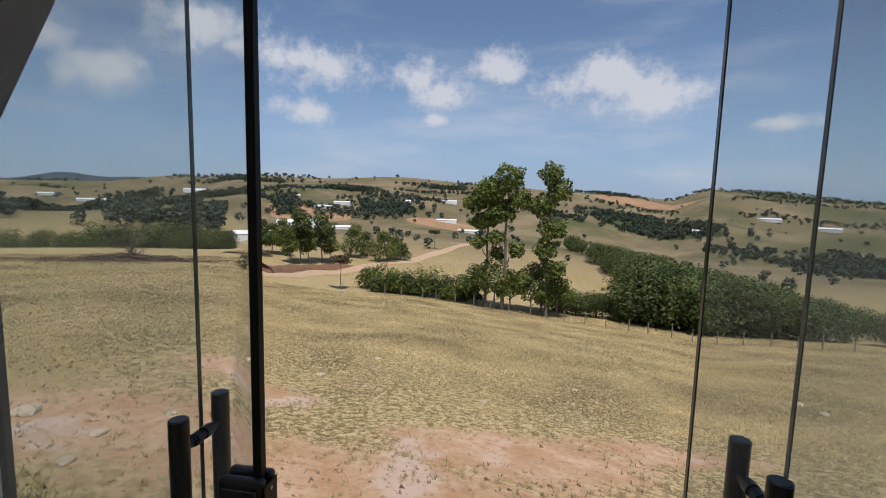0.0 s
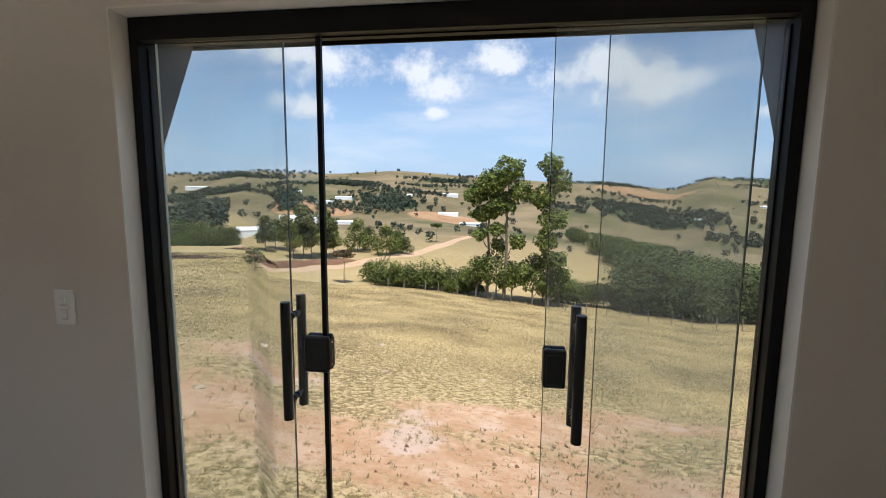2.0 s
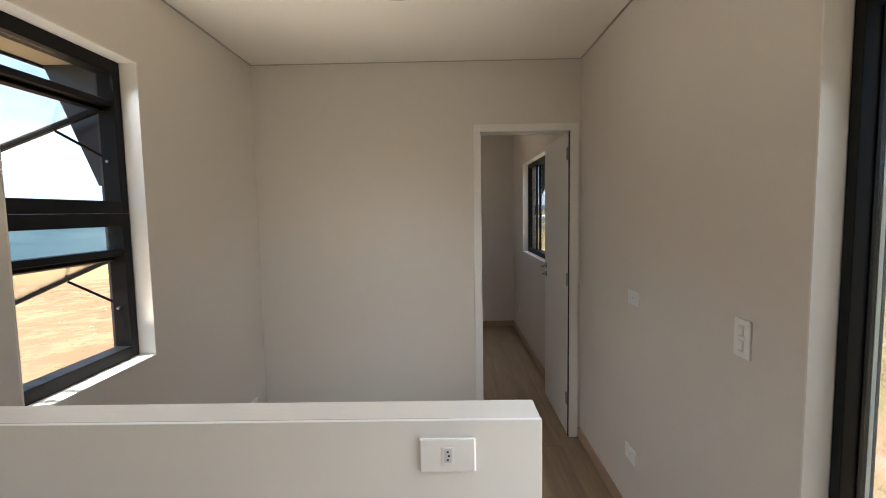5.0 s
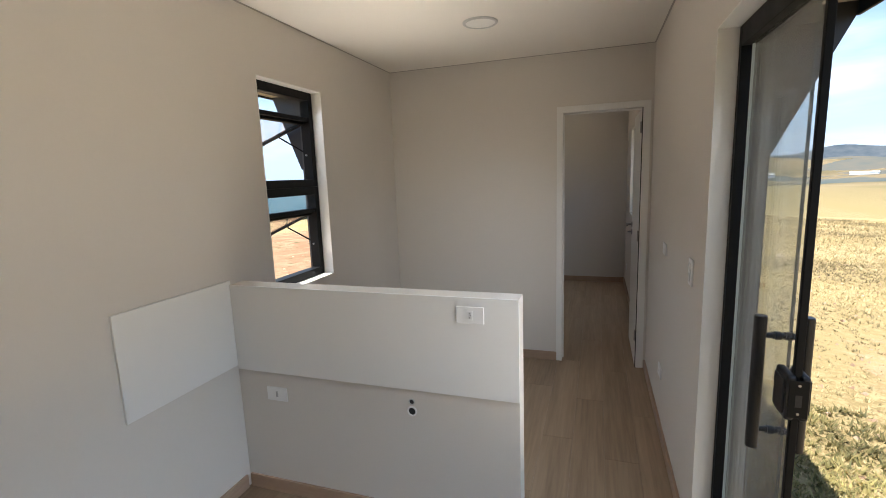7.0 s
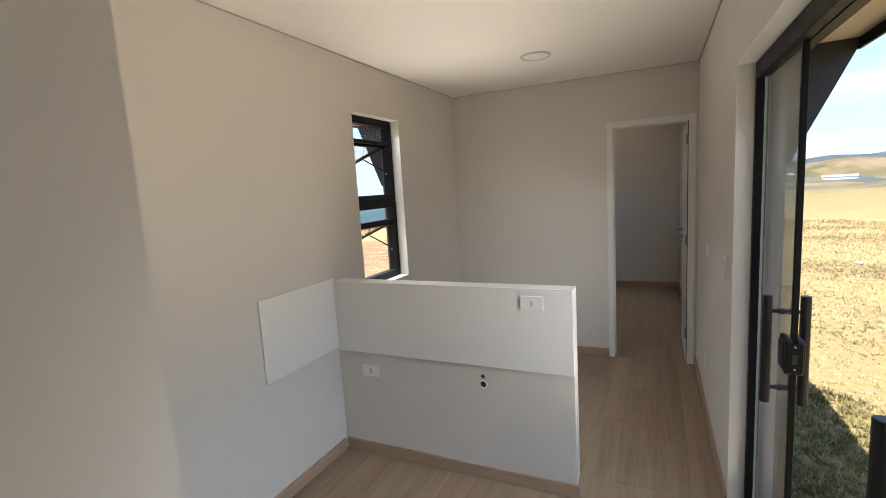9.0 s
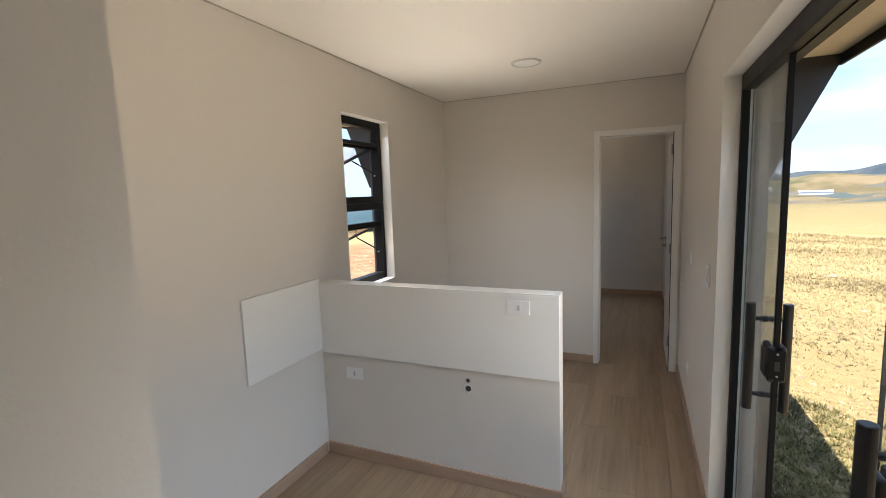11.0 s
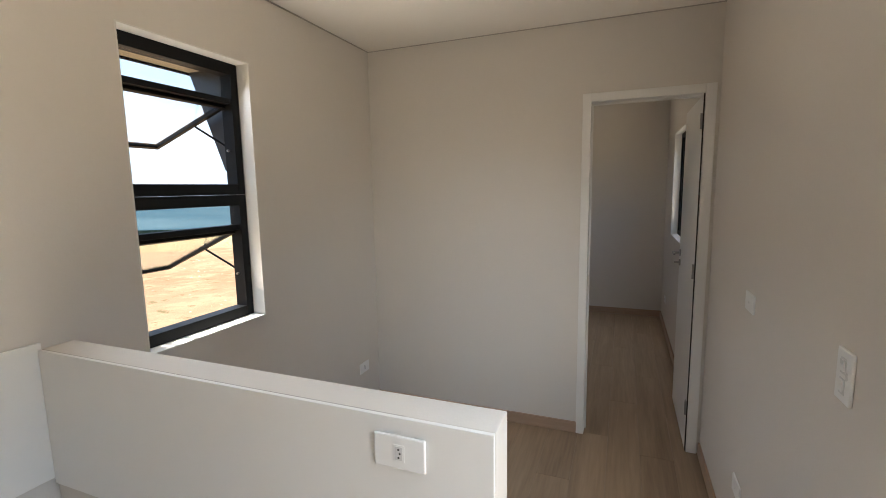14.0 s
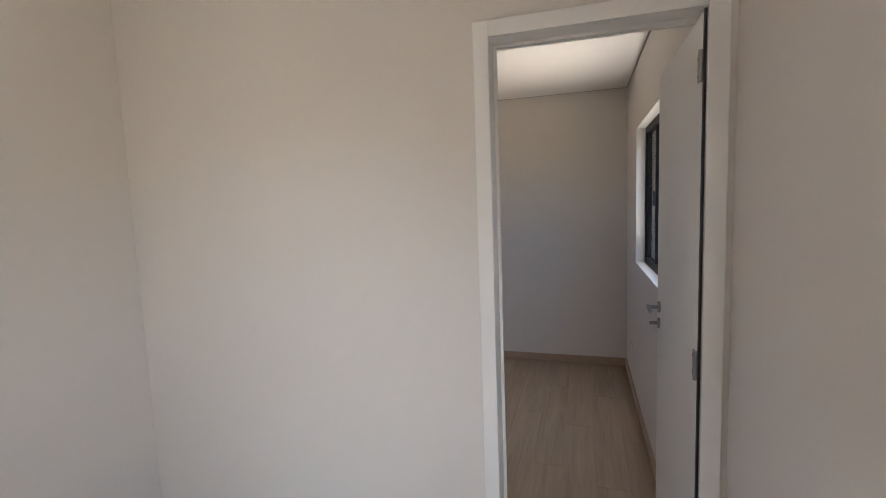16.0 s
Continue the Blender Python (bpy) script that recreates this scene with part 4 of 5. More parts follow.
# ---- bedroom door ----
casing = base("door_casing", (WEST, (DY0 + DY1) / 2, 0), "white lacquered door casing round the bedroom doorway", "door casing")
CW = 0.036
for y0, y1, z0, z1 in ((DY0 - CW, DY0 + 0.012, 0, DZ + CW), (DY1 - 0.033, DY1 + 0.020, 0, DZ + CW)):
    part("casing_side", B(WEST + 0.0005, WEST + 0.013, y0, y1, z0, z1, 0.002), TRIM_WHITE, casing)
    part("casing_side", B(WEST - 0.133, WEST - 0.1205, y0, y1, z0, z1, 0.002), TRIM_WHITE, casing)
for xa, xb in ((WEST + 0.0005, WEST + 0.013), (WEST - 0.133, WEST - 0.1205)):
    part("casing_head", B(xa, xb, DY0 + 0.012, DY1 - 0.033, DZ - 0.012, DZ + CW, 0.002), TRIM_WHITE, casing)
part("jamb_lining", B(WEST - 0.12, WEST, DY0 + 0.001, DY0 + 0.012, 0, DZ - 0.012), TRIM_WHITE, casing)
part("jamb_lining", B(WEST - 0.12, WEST, DY1 - 0.011, DY1 - 0.001, 0, DZ - 0.012), TRIM_WHITE, casing)
part("jamb_lining", B(WEST - 0.12, WEST, DY0 + 0.012, DY1 - 0.012, DZ - 0.012, DZ - 0.001), TRIM_WHITE, casing)
part("door_stop", B(WEST - 0.082, WEST - 0.070, DY0 + 0.0125, DY0 + 0.022, 0, DZ - 0.0125), TRIM_WHITE, casing)
part("door_stop", B(WEST - 0.082, WEST - 0.070, DY0 + 0.022, DY1 - 0.0125, DZ - 0.022, DZ - 0.0125), TRIM_WHITE, casing)

LX0, LX1, LY0, LY1 = -3.612, -2.895, 0.720, 0.747
leaf = base("bedroom_door", (LX1, LY1, 0.0), "white lacquered flush door standing open into the bedroom", "door")
panel = part("leaf", B(LX0, LX1, LY0, LY1, 0.008, DZ - 0.018, 0.0015), TRIM_WHITE, leaf)
# Black strip stands in for the shade of the hinge-side gap.
part("seal", B(-2.8935, -2.8815, 0.7215, 0.7275, 0.0, DZ - 0.013), SLOT, leaf, "black strip as the shade of the hinge-side gap")
for z in (0.268, 1.094, 1.935):
    hinge = part("hinge", B(-2.925, -2.892, LY0 - 0.005, LY0 - 0.0005, z - 0.040, z + 0.040, 0.002, 2), STEEL, leaf, "satin steel hinge")
    part("hinge_knuckle", rod(bmesh.new(), (-2.890, LY0 - 0.004, z - 0.042), (-2.890, LY0 - 0.004, z + 0.042), 0.0065, sides=12), STEEL, hinge)
    for dz in (-0.024, 0.024):
        part("hinge_screw", rod(bmesh.new(), (-2.915, LY0 - 0.0052, z + dz), (-2.915, LY0 - 0.0068, z + dz), 0.0032, sides=8), SLOT, hinge)
for s, y in ((-1, LY0), (1, LY1)):
    bm = rod(bmesh.new(), (-3.552, y, 1.115), (-3.552, y + s * 0.008, 1.115), 0.024, sides=24)
    rod(bm, (-3.552, y + s * 0.008, 1.115), (-3.552, y + s * (0.048 if s < 0 else 0.022), 1.115), 0.0085, sides=14)
    part("door_handle", bm, STEEL, leaf, "chrome lever handle", smooth=False)
    if s < 0:
        part("lever", rod(bmesh.new(), (-3.560, y - 0.046, 1.115), (-3.445, y - 0.050, 1.117), 0.0085, 0.0075, sides=14), STEEL, leaf, "chrome lever")
    part("key_rose", rod(bmesh.new(), (-3.552, y, 1.045), (-3.552, y + s * 0.008, 1.045), 0.023, sides=24), STEEL, leaf, "chrome key rose")
part("key", B(-3.5535, -3.5505, LY0 - 0.040, LY0 - 0.008, 1.038, 1.052, 0.001, 1), STEEL, leaf, "small key in the lock")

# ---- switches, sockets and pipe ends ----


def wall_plate(name, place, normal, wide, high, label, kind):
    """A white plastic wall plate: a rounded cover with its insert. normal: the axis and side that it faces."""
    axis, side = normal
    ob = base(name, place, label, "switch" if "switch" in name else "socket" if "socket" in name else "wall plate")
    x, y, z = place

    def slab(du, dv, w, h, lo, hi, mat, nm, parent, round_=0.0015, lab=""):
        a, b = sorted((lo * side, hi * side))
        if axis == "x":
            return part(nm, B(x + a, x + b, y + du - w / 2, y + du + w / 2, z + dv - h / 2, z + dv + h / 2, round_), mat, parent, lab)
        return part(nm, B(x + du - w / 2, x + du + w / 2, y + a, y + b, z + dv - h / 2, z + dv + h / 2, round_), mat, parent, lab)

    cover = slab(0, 0, wide, high, 0.0003, 0.008, PLASTIC, "cover", ob, 0.003)
    if kind == "switch":
        for dv in (0.023, -0.023):
            slab(0, dv, 0.026, 0.036, 0.0081, 0.0095, RECESS, "rocker_frame", ob, 0.0008)
            slab(0, dv + 0.002, 0.020, 0.026, 0.0096, 0.0125, PLASTIC, "rocker", ob, 0.001)
    elif kind == "outlet":
        face = slab(0, 0, 0.026, 0.038, 0.0081, 0.0092, PLASTIC, "insert", ob, 0.0006)
        # Recess and pin holes are flat tabs with their shade put into colour.
        slab(0, 0, 0.017, 0.030, 0.0093, 0.0100, RECESS, "outlet_recess", ob, 0.0002, "grey plate with the recess's shade as colour")
        for dv, du in ((0.009, 0), (0, 0.003), (-0.009, 0)):
            slab(du, dv, 0.0042, 0.0042, 0.0101, 0.0106, SLOT, "pin_hole", ob, 0.0002)
    elif kind == "narrow":
        slab(0, 0, 0.012, 0.030, 0.0081, 0.0090, GREY_PLASTIC, "insert", ob, 0.0004)
    else:
        slab(0, 0, 0.007, 0.007, 0.0081, 0.0088, GREY_PLASTIC, "insert", ob, 0.0004)
    return ob


wall_plate("wall_socket", (HW_X1 + 0.014, -0.092, 1.043), ("x", 1), 0.120, 0.074, "white plastic power socket on the splashback", "outlet")
wall_plate("wall_socket", (HW_X1, -1.124, 0.556), ("x", 1), 0.120, 0.074, "white plastic socket plate low on the half wall", "narrow")
wall_plate("blank_plate", (-1.986, NORTH, 1.140), ("y", -1), 0.118, 0.072, "white plastic blank plate on the plaster wall", "blank")
wall_plate("blank_plate", (-1.992, NORTH, 0.362), ("y", -1), 0.118, 0.072, "white plastic blank plate near the floor", "blank")
wall_plate("light_switch", (-1.180, NORTH, 1.170), ("y", -1), 0.074, 0.118, "white plastic double light switch beside the glass door", "switch")
wall_plate("wall_socket", (-2.665, SOUTH, 0.335), ("y", 1), 0.118, 0.074, "white plastic socket plate near the corner", "narrow")
wall_plate("wall_socket", (-5.45, NORTH, 0.335), ("y", -1), 0.118, 0.074, "white plastic socket plate in the bedroom", "narrow")
for z, r, nm, lab in ((0.609, 0.015, "water_pipe", "threaded water outlet in the half wall"), (0.563, 0.024, "drain_pipe", "plastic drain outlet in the half wall")):
    pipe = base(nm, (HW_X1, -0.383, z), lab, "pipe")
    bm = bmesh.new()
    ring = [(r * k, math.tau * i / 24) for k in (1.0, 0.72) for i in range(24)]
    vs = [[bm.verts.new((HW_X1 + d, -0.383 + rr_ * math.cos(a), z + rr_ * math.sin(a))) for rr_, a in row] for d, row in ((0.0003, ring[:24]), (0.005, ring[:24]), (0.005, ring[24:]), (0.0004, ring[24:]))]
    for a, b in zip(vs, vs[1:]):
        for i in range(24):
            bm.faces.new((a[i], a[(i + 1) % 24], b[(i + 1) % 24], b[i]))
    part("collar", bm, PLASTIC if r > 0.02 else GREY_PLASTIC, pipe, "pale plastic collar" if r > 0.02 else "grey collar")
    # Solid dark disc puts the shade of an open bore into colour.
    part("bore", rod(bmesh.new(), (HW_X1 + 0.0004, -0.383, z), (HW_X1 + 0.0022, -0.383, z), r * 0.72, sides=24), SLOT, pipe, "dark disc drawn as the shaded bore")

# ---- ceiling light ----
lamp = base("ceiling_light", (-1.895, -0.29, TOP), "round flush white ceiling light, switched off", "ceiling light")
bm = bmesh.new()
prof = [(0.108, 0.0), (0.108, -0.004), (0.103, -0.009), (0.092, -0.010), (0.090, -0.006)]
rings = [[bm.verts.new((-1.895 + r * math.cos(math.tau * i / 48), -0.29 + r * math.sin(math.tau * i / 48), TOP - 0.0005 + z)) for i in range(48)] for r, z in prof]
for a, b in zip(rings, rings[1:]):
    for i in range(48):
        bm.faces.new((a[i], b[i], b[(i + 1) % 48], a[(i + 1) % 48]))
part("rim", bm, RIM_GREY, lamp, smooth=True)
part("diffuser", rod(bmesh.new(), (-1.895, -0.29, TOP - 0.0010), (-1.895, -0.29, TOP - 0.0062), 0.0895, sides=48), LENS, lamp, "opal diffuser")

# ---- floor planks ----
PLANK_W, PLANK_L = 0.183, 1.22
meshes = {}
row = 0
y = SOUTH
while y < NORTH - 0.001:
    w = min(PLANK_W, NORTH - y)
    for room, (xa, xb) in (("a", (BED_WEST, BATH_EAST)),):
        x = xa - ((row * 0.437) % 1.0) * PLANK_L
        while x < xb:
            x0, x1 = max(x, xa), min(x + PLANK_L, xb)
            if x1 - x0 > 0.02:
                key = (round(x1 - x0, 3), round(w, 3))
                if key not in meshes:
                    L, W, G, H = x1 - x0, w, 0.0003, 0.0009
                    ring = [(-1, -1), (1, -1), (1, 1), (-1, 1)]
                    v = [(sx * (L / 2 - i), sy * (W / 2 - i), z) for i, z in ((G, -0.0065), (G, -H), (G + H * 0.7, 0.0)) for sx, sy in ring]
                    fs = [(a + k, a + (k + 1) % 4, a + 4 + (k + 1) % 4, a + 4 + k) for a in (0, 4) for k in range(4)] + [(8, 9, 10, 11)]
                    me = bpy.data.meshes.new("plank")
                    me.from_pydata(v, [], fs)
                    me.materials.append(OAK)
                    meshes[key] = me
                ob = new("plank", meshes[key])
                ob.location = ((x0 + x1) / 2, y + w / 2, 0.0)
                ob.parent = FLOOR
            x += PLANK_L
    y += PLANK_W
    row += 1

# ---- plants ----
RNG = np.random.RandomState(7)


def crown_cards(lobes, count, size, rng, flat=0.5):
    """Leaf clumps: small folded quads strewn through lumpy lobes (x, y, z, rx, ry, rz), denser towards the skin."""
    w = np.array([l[3] * l[4] + l[5] * l[3] for l in lobes])
    pick = rng.choice(len(lobes), count, p=w / w.sum())
    L = np.array(lobes)[pick]
    d = rng.normal(size=(count, 3))
    d /= np.linalg.norm(d, axis=1, keepdims=True)
    rad = rng.uniform(0.35, 1.0, (count, 1)) ** 0.6
    rad *= 1 + 0.22 * np.sin(d[:, :1] * 5 + L[:, :1]) * np.cos(d[:, 2:] * 4 + L[:, 1:2])
    c = L[:, :3] + d * L[:, 3:] * rad
    n = d * 0.7 + rng.normal(size=(count, 3)) * 0.6 + np.array([0, 0, flat])
    n /= np.linalg.norm(n, axis=1, keepdims=True)
    u = np.cross(n, rng.normal(size=(count, 3)))
    u /= np.linalg.norm(u, axis=1, keepdims=True) + 1e-9
    v = np.cross(n, u)
    s = size * rng.uniform(0.55, 1.35, (count, 1))
    k = rng.uniform(0.5, 0.9, (count, 1))
    bend = n * s * 0.25
    verts = np.stack([c - u * s, c - v * s * k - bend, c + u * s, c + v * s * k - bend], 1)
    return verts.reshape(-1, 3), np.arange(count * 4).reshape(-1, 4)


def join_arrays(sets):
    vs, fs, at = [], [], 0
    for v, f in sets:
        vs.append(v)
        fs.append(f + at)
        at += len(v)
    return np.concatenate(vs), np.concatenate(fs)


def tube(points, radii_, sides=7):
    """A tapering limb along points, as arrays of corners and quads."""
    pts = [Vector(p) for p in points]
    vs, fs = [], []
    for i, (p, r) in enumerate(zip(pts, radii_)):
        d = (pts[min(i + 1, len(pts) - 1)] - pts[max(i - 1, 0)]).normalized()
        a = d.cross(Vector((0.3, 0.9, 0.2))).normalized()
        b = d.cross(a)
        for k in range(sides):
            t = math.tau * k / sides
            vs.append(p + (a * math.cos(t) + b * math.sin(t)) * r)
    for i in range(len(pts) - 1):
        for k in range(sides):
            j = (k + 1) % sides
            fs.append((i * sides + k, i * sides + j, (i + 1) * sides + j, (i + 1) * sides + k))
    return np.array([tuple(v) for v in vs]), np.array(fs)


def limb(a, b, r0, r1, rng, wobble=0.06, steps=5):
    a, b = np.array(a, float), np.array(b, float)
    d = np.linalg.norm(b - a)
    pts = [a + (b - a) * t + rng.normal(size=3) * wobble * d * math.sin(math.pi * t) * 0.5 for t in np.linspace(0, 1, steps)]
    return tube(pts, np.linspace(r0, r1, steps))


def tree(name, place, height, lobes, leaves, size, trunk_r, mat, label, seed, group="", trunk_top=0.92, lean=(0, 0), category="tree"):
    """A tree: trunk with limbs reaching into each lobe of its crown, and the crown. Lobes in shares of the height."""
    rng = np.random.RandomState(seed)
    t = base(name, place, label, category, group)
    H = height
    own = [(l[0] * H, l[1] * H, l[2] * H, l[3] * H, l[4] * H, l[5] * H) for l in lobes]
    top = (lean[0] * H, lean[1] * H, trunk_top * H)
    sets = [limb((0, 0, -0.4), top, trunk_r, trunk_r * 0.25, rng, 0.03, 8)]
    for l in own:
        z0 = max(0.15 * H, l[2] - l[5] * 1.1 - 0.05 * H)
        k = min(z0 / top[2], 0.95)
        sets.append(limb((top[0] * k, top[1] * k, z0), l[:3], trunk_r * (1 - 0.75 * k) * 0.5, trunk_r * 0.06, rng, 0.1))
        for _ in range(2):
            e = np.array(l[:3]) + rng.normal(size=3) * np.array(l[3:]) * 0.5
            sets.append(limb(l[:3], e, trunk_r * 0.12, trunk_r * 0.04, rng, 0.1, 3))
    for nm, arr, m in (("trunk", join_arrays(sets), BARK), ("crown", crown_cards(own, leaves, size, rng), mat)):
        ob = from_arrays(nm, arr[0], arr[1], m, smooth=nm == "trunk")
        ob.parent = t
    return t


def near_spot(az, tan):
    """Where a line of sight at a given azimuth and slope meets the pasture on this side of its brow."""
    rs = np.linspace(4, float(np.interp(az, AZ_KEYS, CREST_R)), 600)
    x, y = -rs * math.sin(radians(az)), rs * math.cos(radians(az))
    t = (land(x, y) - EYE_Z) / rs
    k = int(np.argmin(np.abs(t - tan)))
    return float(x[k]), float(y[k]), float(land(x[k], y[k])), float(rs[k])


def on_land(az, r):
    x, y = polar(az, r)
    return x, y, float(land(x, y))


# The two tall eucalyptus groups at the brow, with lower growth round their feet.
TALL = [((0.02, 0, 0.90, 0.11, 0.11, 0.095), (-0.10, 0.02, 0.80, 0.10, 0.10, 0.085), (0.09, 0.0, 0.76, 0.09, 0.09, 0.07), (-0.03, 0.03, 0.66, 0.12, 0.11, 0.06), (-0.06, 0, 0.50, 0.07, 0.07, 0.05), (0.08, 0, 0.42, 0.06, 0.06, 0.06)),
        ((0.0, 0, 0.92, 0.085, 0.085, 0.075), (0.05, 0, 0.82, 0.085, 0.085, 0.08), (-0.05, 0.02, 0.72, 0.09, 0.09, 0.08), (0.02, 0, 0.58, 0.10, 0.09, 0.08), (-0.02, 0, 0.44, 0.08, 0.08, 0.08), (0.03, 0, 0.32, 0.09, 0.09, 0.06))]
for i, (az, r, h, form) in enumerate(((0.2, 61.5, 19.8, 0), (2.4, 62.5, 18.0, 0), (-5.3, 60.5, 20.3, 1))):
    tree("eucalyptus_tree", on_land(az, r), h, TALL[form], 5200, 0.20, 0.26, LEAF, "tall slender eucalyptus with a clumped open crown at the pasture edge", 100 + i, "tall eucalyptus at the fence", lean=(0.02 - 0.02 * i, 0))
ROUND = [((0, 0, 0.62, 0.30, 0.30, 0.28), (0.18, 0.1, 0.48, 0.22, 0.22, 0.2), (-0.2, -0.05, 0.46, 0.22, 0.22, 0.2), (0.05, -0.15, 0.78, 0.18, 0.18, 0.15)),
         ((0, 0, 0.55, 0.36, 0.36, 0.26), (0.22, 0.0, 0.40, 0.2, 0.2, 0.18), (-0.15, 0.1, 0.7, 0.22, 0.22, 0.18), (0.1, 0.1, 0.8, 0.15, 0.15, 0.12))]
for i, (az, r, h) in enumerate(((3.6, 62.5, 6.5), (1.2, 61.5, 7.5), (-0.8, 62.5, 6.2), (-3.4, 61.0, 6.8), (-6.6, 61.5, 6.2), (-4.6, 63.5, 8.0))):
    tree("young_tree", on_land(az, r), h, ROUND[i % 2], 1700, 0.17, 0.12, LEAF, "bushy young tree below the tall eucalyptus", 140 + i, "young trees at the fence")
BUSH = [((0, 0, 0.42, 0.42, 0.42, 0.38), (0.3, 0.1, 0.30, 0.3, 0.3, 0.28), (-0.32, 0, 0.34, 0.3, 0.3, 0.3), (0.05, -0.1, 0.74, 0.22, 0.22, 0.2)),
        ((0, 0, 0.36, 0.5, 0.45, 0.33), (0.25, -0.1, 0.6, 0.24, 0.24, 0.22), (-0.3, 0.1, 0.5, 0.26, 0.26, 0.26)),
        ((0.1, 0, 0.5, 0.3, 0.3, 0.42), (-0.25, 0, 0.33, 0.34, 0.34, 0.3), (0.35, 0.05, 0.26, 0.26, 0.26, 0.24))]
# Shrubs along the brow.
for i in range(24):
    az = 17.3 - i * 0.58 + RNG.uniform(-0.3, 0.3)
    r = float(np.interp(az, AZ_KEYS, CREST_R)) - 0.5 + RNG.uniform(0, 4)
    tree("shrub", on_land(az, r), 3.5 + RNG.uniform(-1.2, 2.2), BUSH[i % 3], 1000, 0.13, 0.05, LEAF if i % 3 == 0 else LEAF_DARK, "dense green shrub along the pasture fence", 200 + i, "shrubs along the brow", category="shrub")
# Slender eucalyptus row beyond the dirt road.
SLIM = [((0, 0, 0.85, 0.16, 0.16, 0.13), (0.06, 0, 0.68, 0.21, 0.20, 0.14), (-0.08, 0.04, 0.54, 0.19, 0.19, 0.13), (0.03, 0, 0.40, 0.15, 0.15, 0.10)),
        ((0.02, 0, 0.8, 0.18, 0.18, 0.17), (-0.1, 0, 0.6, 0.18, 0.18, 0.15), (0.12, 0, 0.5, 0.14, 0.14, 0.12))]
BROAD = [((0, 0, 0.55, 0.30, 0.30, 0.30), (0.2, 0.05, 0.30, 0.24, 0.24, 0.24), (-0.22, 0, 0.28, 0.24, 0.24, 0.24), (0.05, -0.05, 0.82, 0.18, 0.18, 0.16), (-0.12, 0.1, 0.70, 0.18, 0.18, 0.16)),
         ((0, 0, 0.70, 0.20, 0.20, 0.22), (0.08, 0, 0.48, 0.22, 0.22, 0.2), (-0.1, 0, 0.40, 0.20, 0.20, 0.18), (0.02, 0, 0.88, 0.12, 0.12, 0.10))]
# Azimuth, slopes of foot and top, form, share of spread.
ROW = [(29.7, -0.127, -0.050, 1, 1.0), (28.6, -0.124, -0.060, 1, 1.1), (27.4, -0.127, -0.047, 1, 1.1), (25.4, -0.146, -0.025, 2, 0.9), (26.5, -0.144, -0.066, 1, 0.9), (24.5, -0.144, -0.062, 1, 0.9), (22.9, -0.146, -0.036, 2, 1.1), (21.8, -0.142, -0.074, 1, 1.0),
       (18.9, -0.134, -0.057, 0, 1.0), (17.4, -0.130, -0.074, 0, 1.0), (15.3, -0.142, -0.070, 0, 1.05), (13.9, -0.138, -0.082, 0, 1.0), (12.9, -0.140, -0.098, 0, 1.1)]
for i, (az, foot, top, form, spread) in enumerate(ROW):
    x, y, z, r = spot(az, foot)
    h = (top - foot) * r
    shape = [(l[0] * spread, l[1] * spread, l[2], l[3] * spread, l[4] * spread, l[5]) for l in (BROAD[0], BROAD[1], SLIM[0])[form]]
    tree("eucalyptus_tree", (x, y, z), h, shape, 2400, 0.018 * h + 0.04, 0.013 * h, LEAF if i % 3 else LEAF_DARK, "dark green eucalyptus beside the dirt road", 240 + i, "eucalyptus row by the road")
# Umbrella pines: thin trunk, flat whorled crown.
for i, (az, tan, tall, near, mat, lab) in enumerate(((20.6, -0.203, 0.074, True, LEAF_DRY, "young umbrella pine with a thin trunk and a brownish flat crown"), (9.0, -0.112, 0.042, False, LEAF_DARK, "dark umbrella pine with a flat crown"))):
    x, y, z, r = near_spot(az, tan) if near else spot(az, tan)
    h = tall * r
    tree("umbrella_pine", (x, y, z), h, [(0, 0, 0.93, 0.30, 0.30, 0.055), (0.1, 0.05, 0.83, 0.24, 0.24, 0.04), (-0.12, 0, 0.86, 0.2, 0.2, 0.04)], 420, 0.05 * h, 0.016 * h, mat, lab, 300 + i, "umbrella pines")
# Bare tree over a heap of dead brush, and a small tree by the pole of the door.
x, y, z, r = near_spot(42.4, -0.129)
rng = np.random.RandomState(31)
H = 0.056 * r
bare_tree = base("bare_tree", (x, y, z), "leafless grey tree standing over a heap of dead brush", "tree")
sets = [limb((0, 0, -0.2), (0.1, 0, H * 0.45), 0.10, 0.06, rng, 0.1)]
for k in range(26):
    a = rng.uniform(0, 6.28)
    z0 = H * rng.uniform(0.2, 0.5)
    p0 = np.array([0.05, 0, z0])
    p1 = p0 + np.array([math.cos(a) * H * rng.uniform(0.2, 0.6), math.sin(a) * H * rng.uniform(0.2, 0.6), H * rng.uniform(0.1, 0.5)])
    sets.append(limb(p0, p1, 0.035, 0.010, rng, 0.12))
    for _ in range(3):
        sets.append(limb(p1 * 0.8 + p0 * 0.2, p1 + rng.normal(size=3) * H * 0.12, 0.014, 0.006, rng, 0.1, 3))
part_arr = join_arrays(sets)
ob = from_arrays("trunk", part_arr[0], part_arr[1], BARK, smooth=True)
ob.parent = bare_tree
ob = from_arrays("crown", *crown_cards([(0, 0, H * 0.72, H * 0.55, H * 0.5, H * 0.25)], 260, 0.09, rng), LEAF_DRY)
ob.parent = bare_tree
sets = []
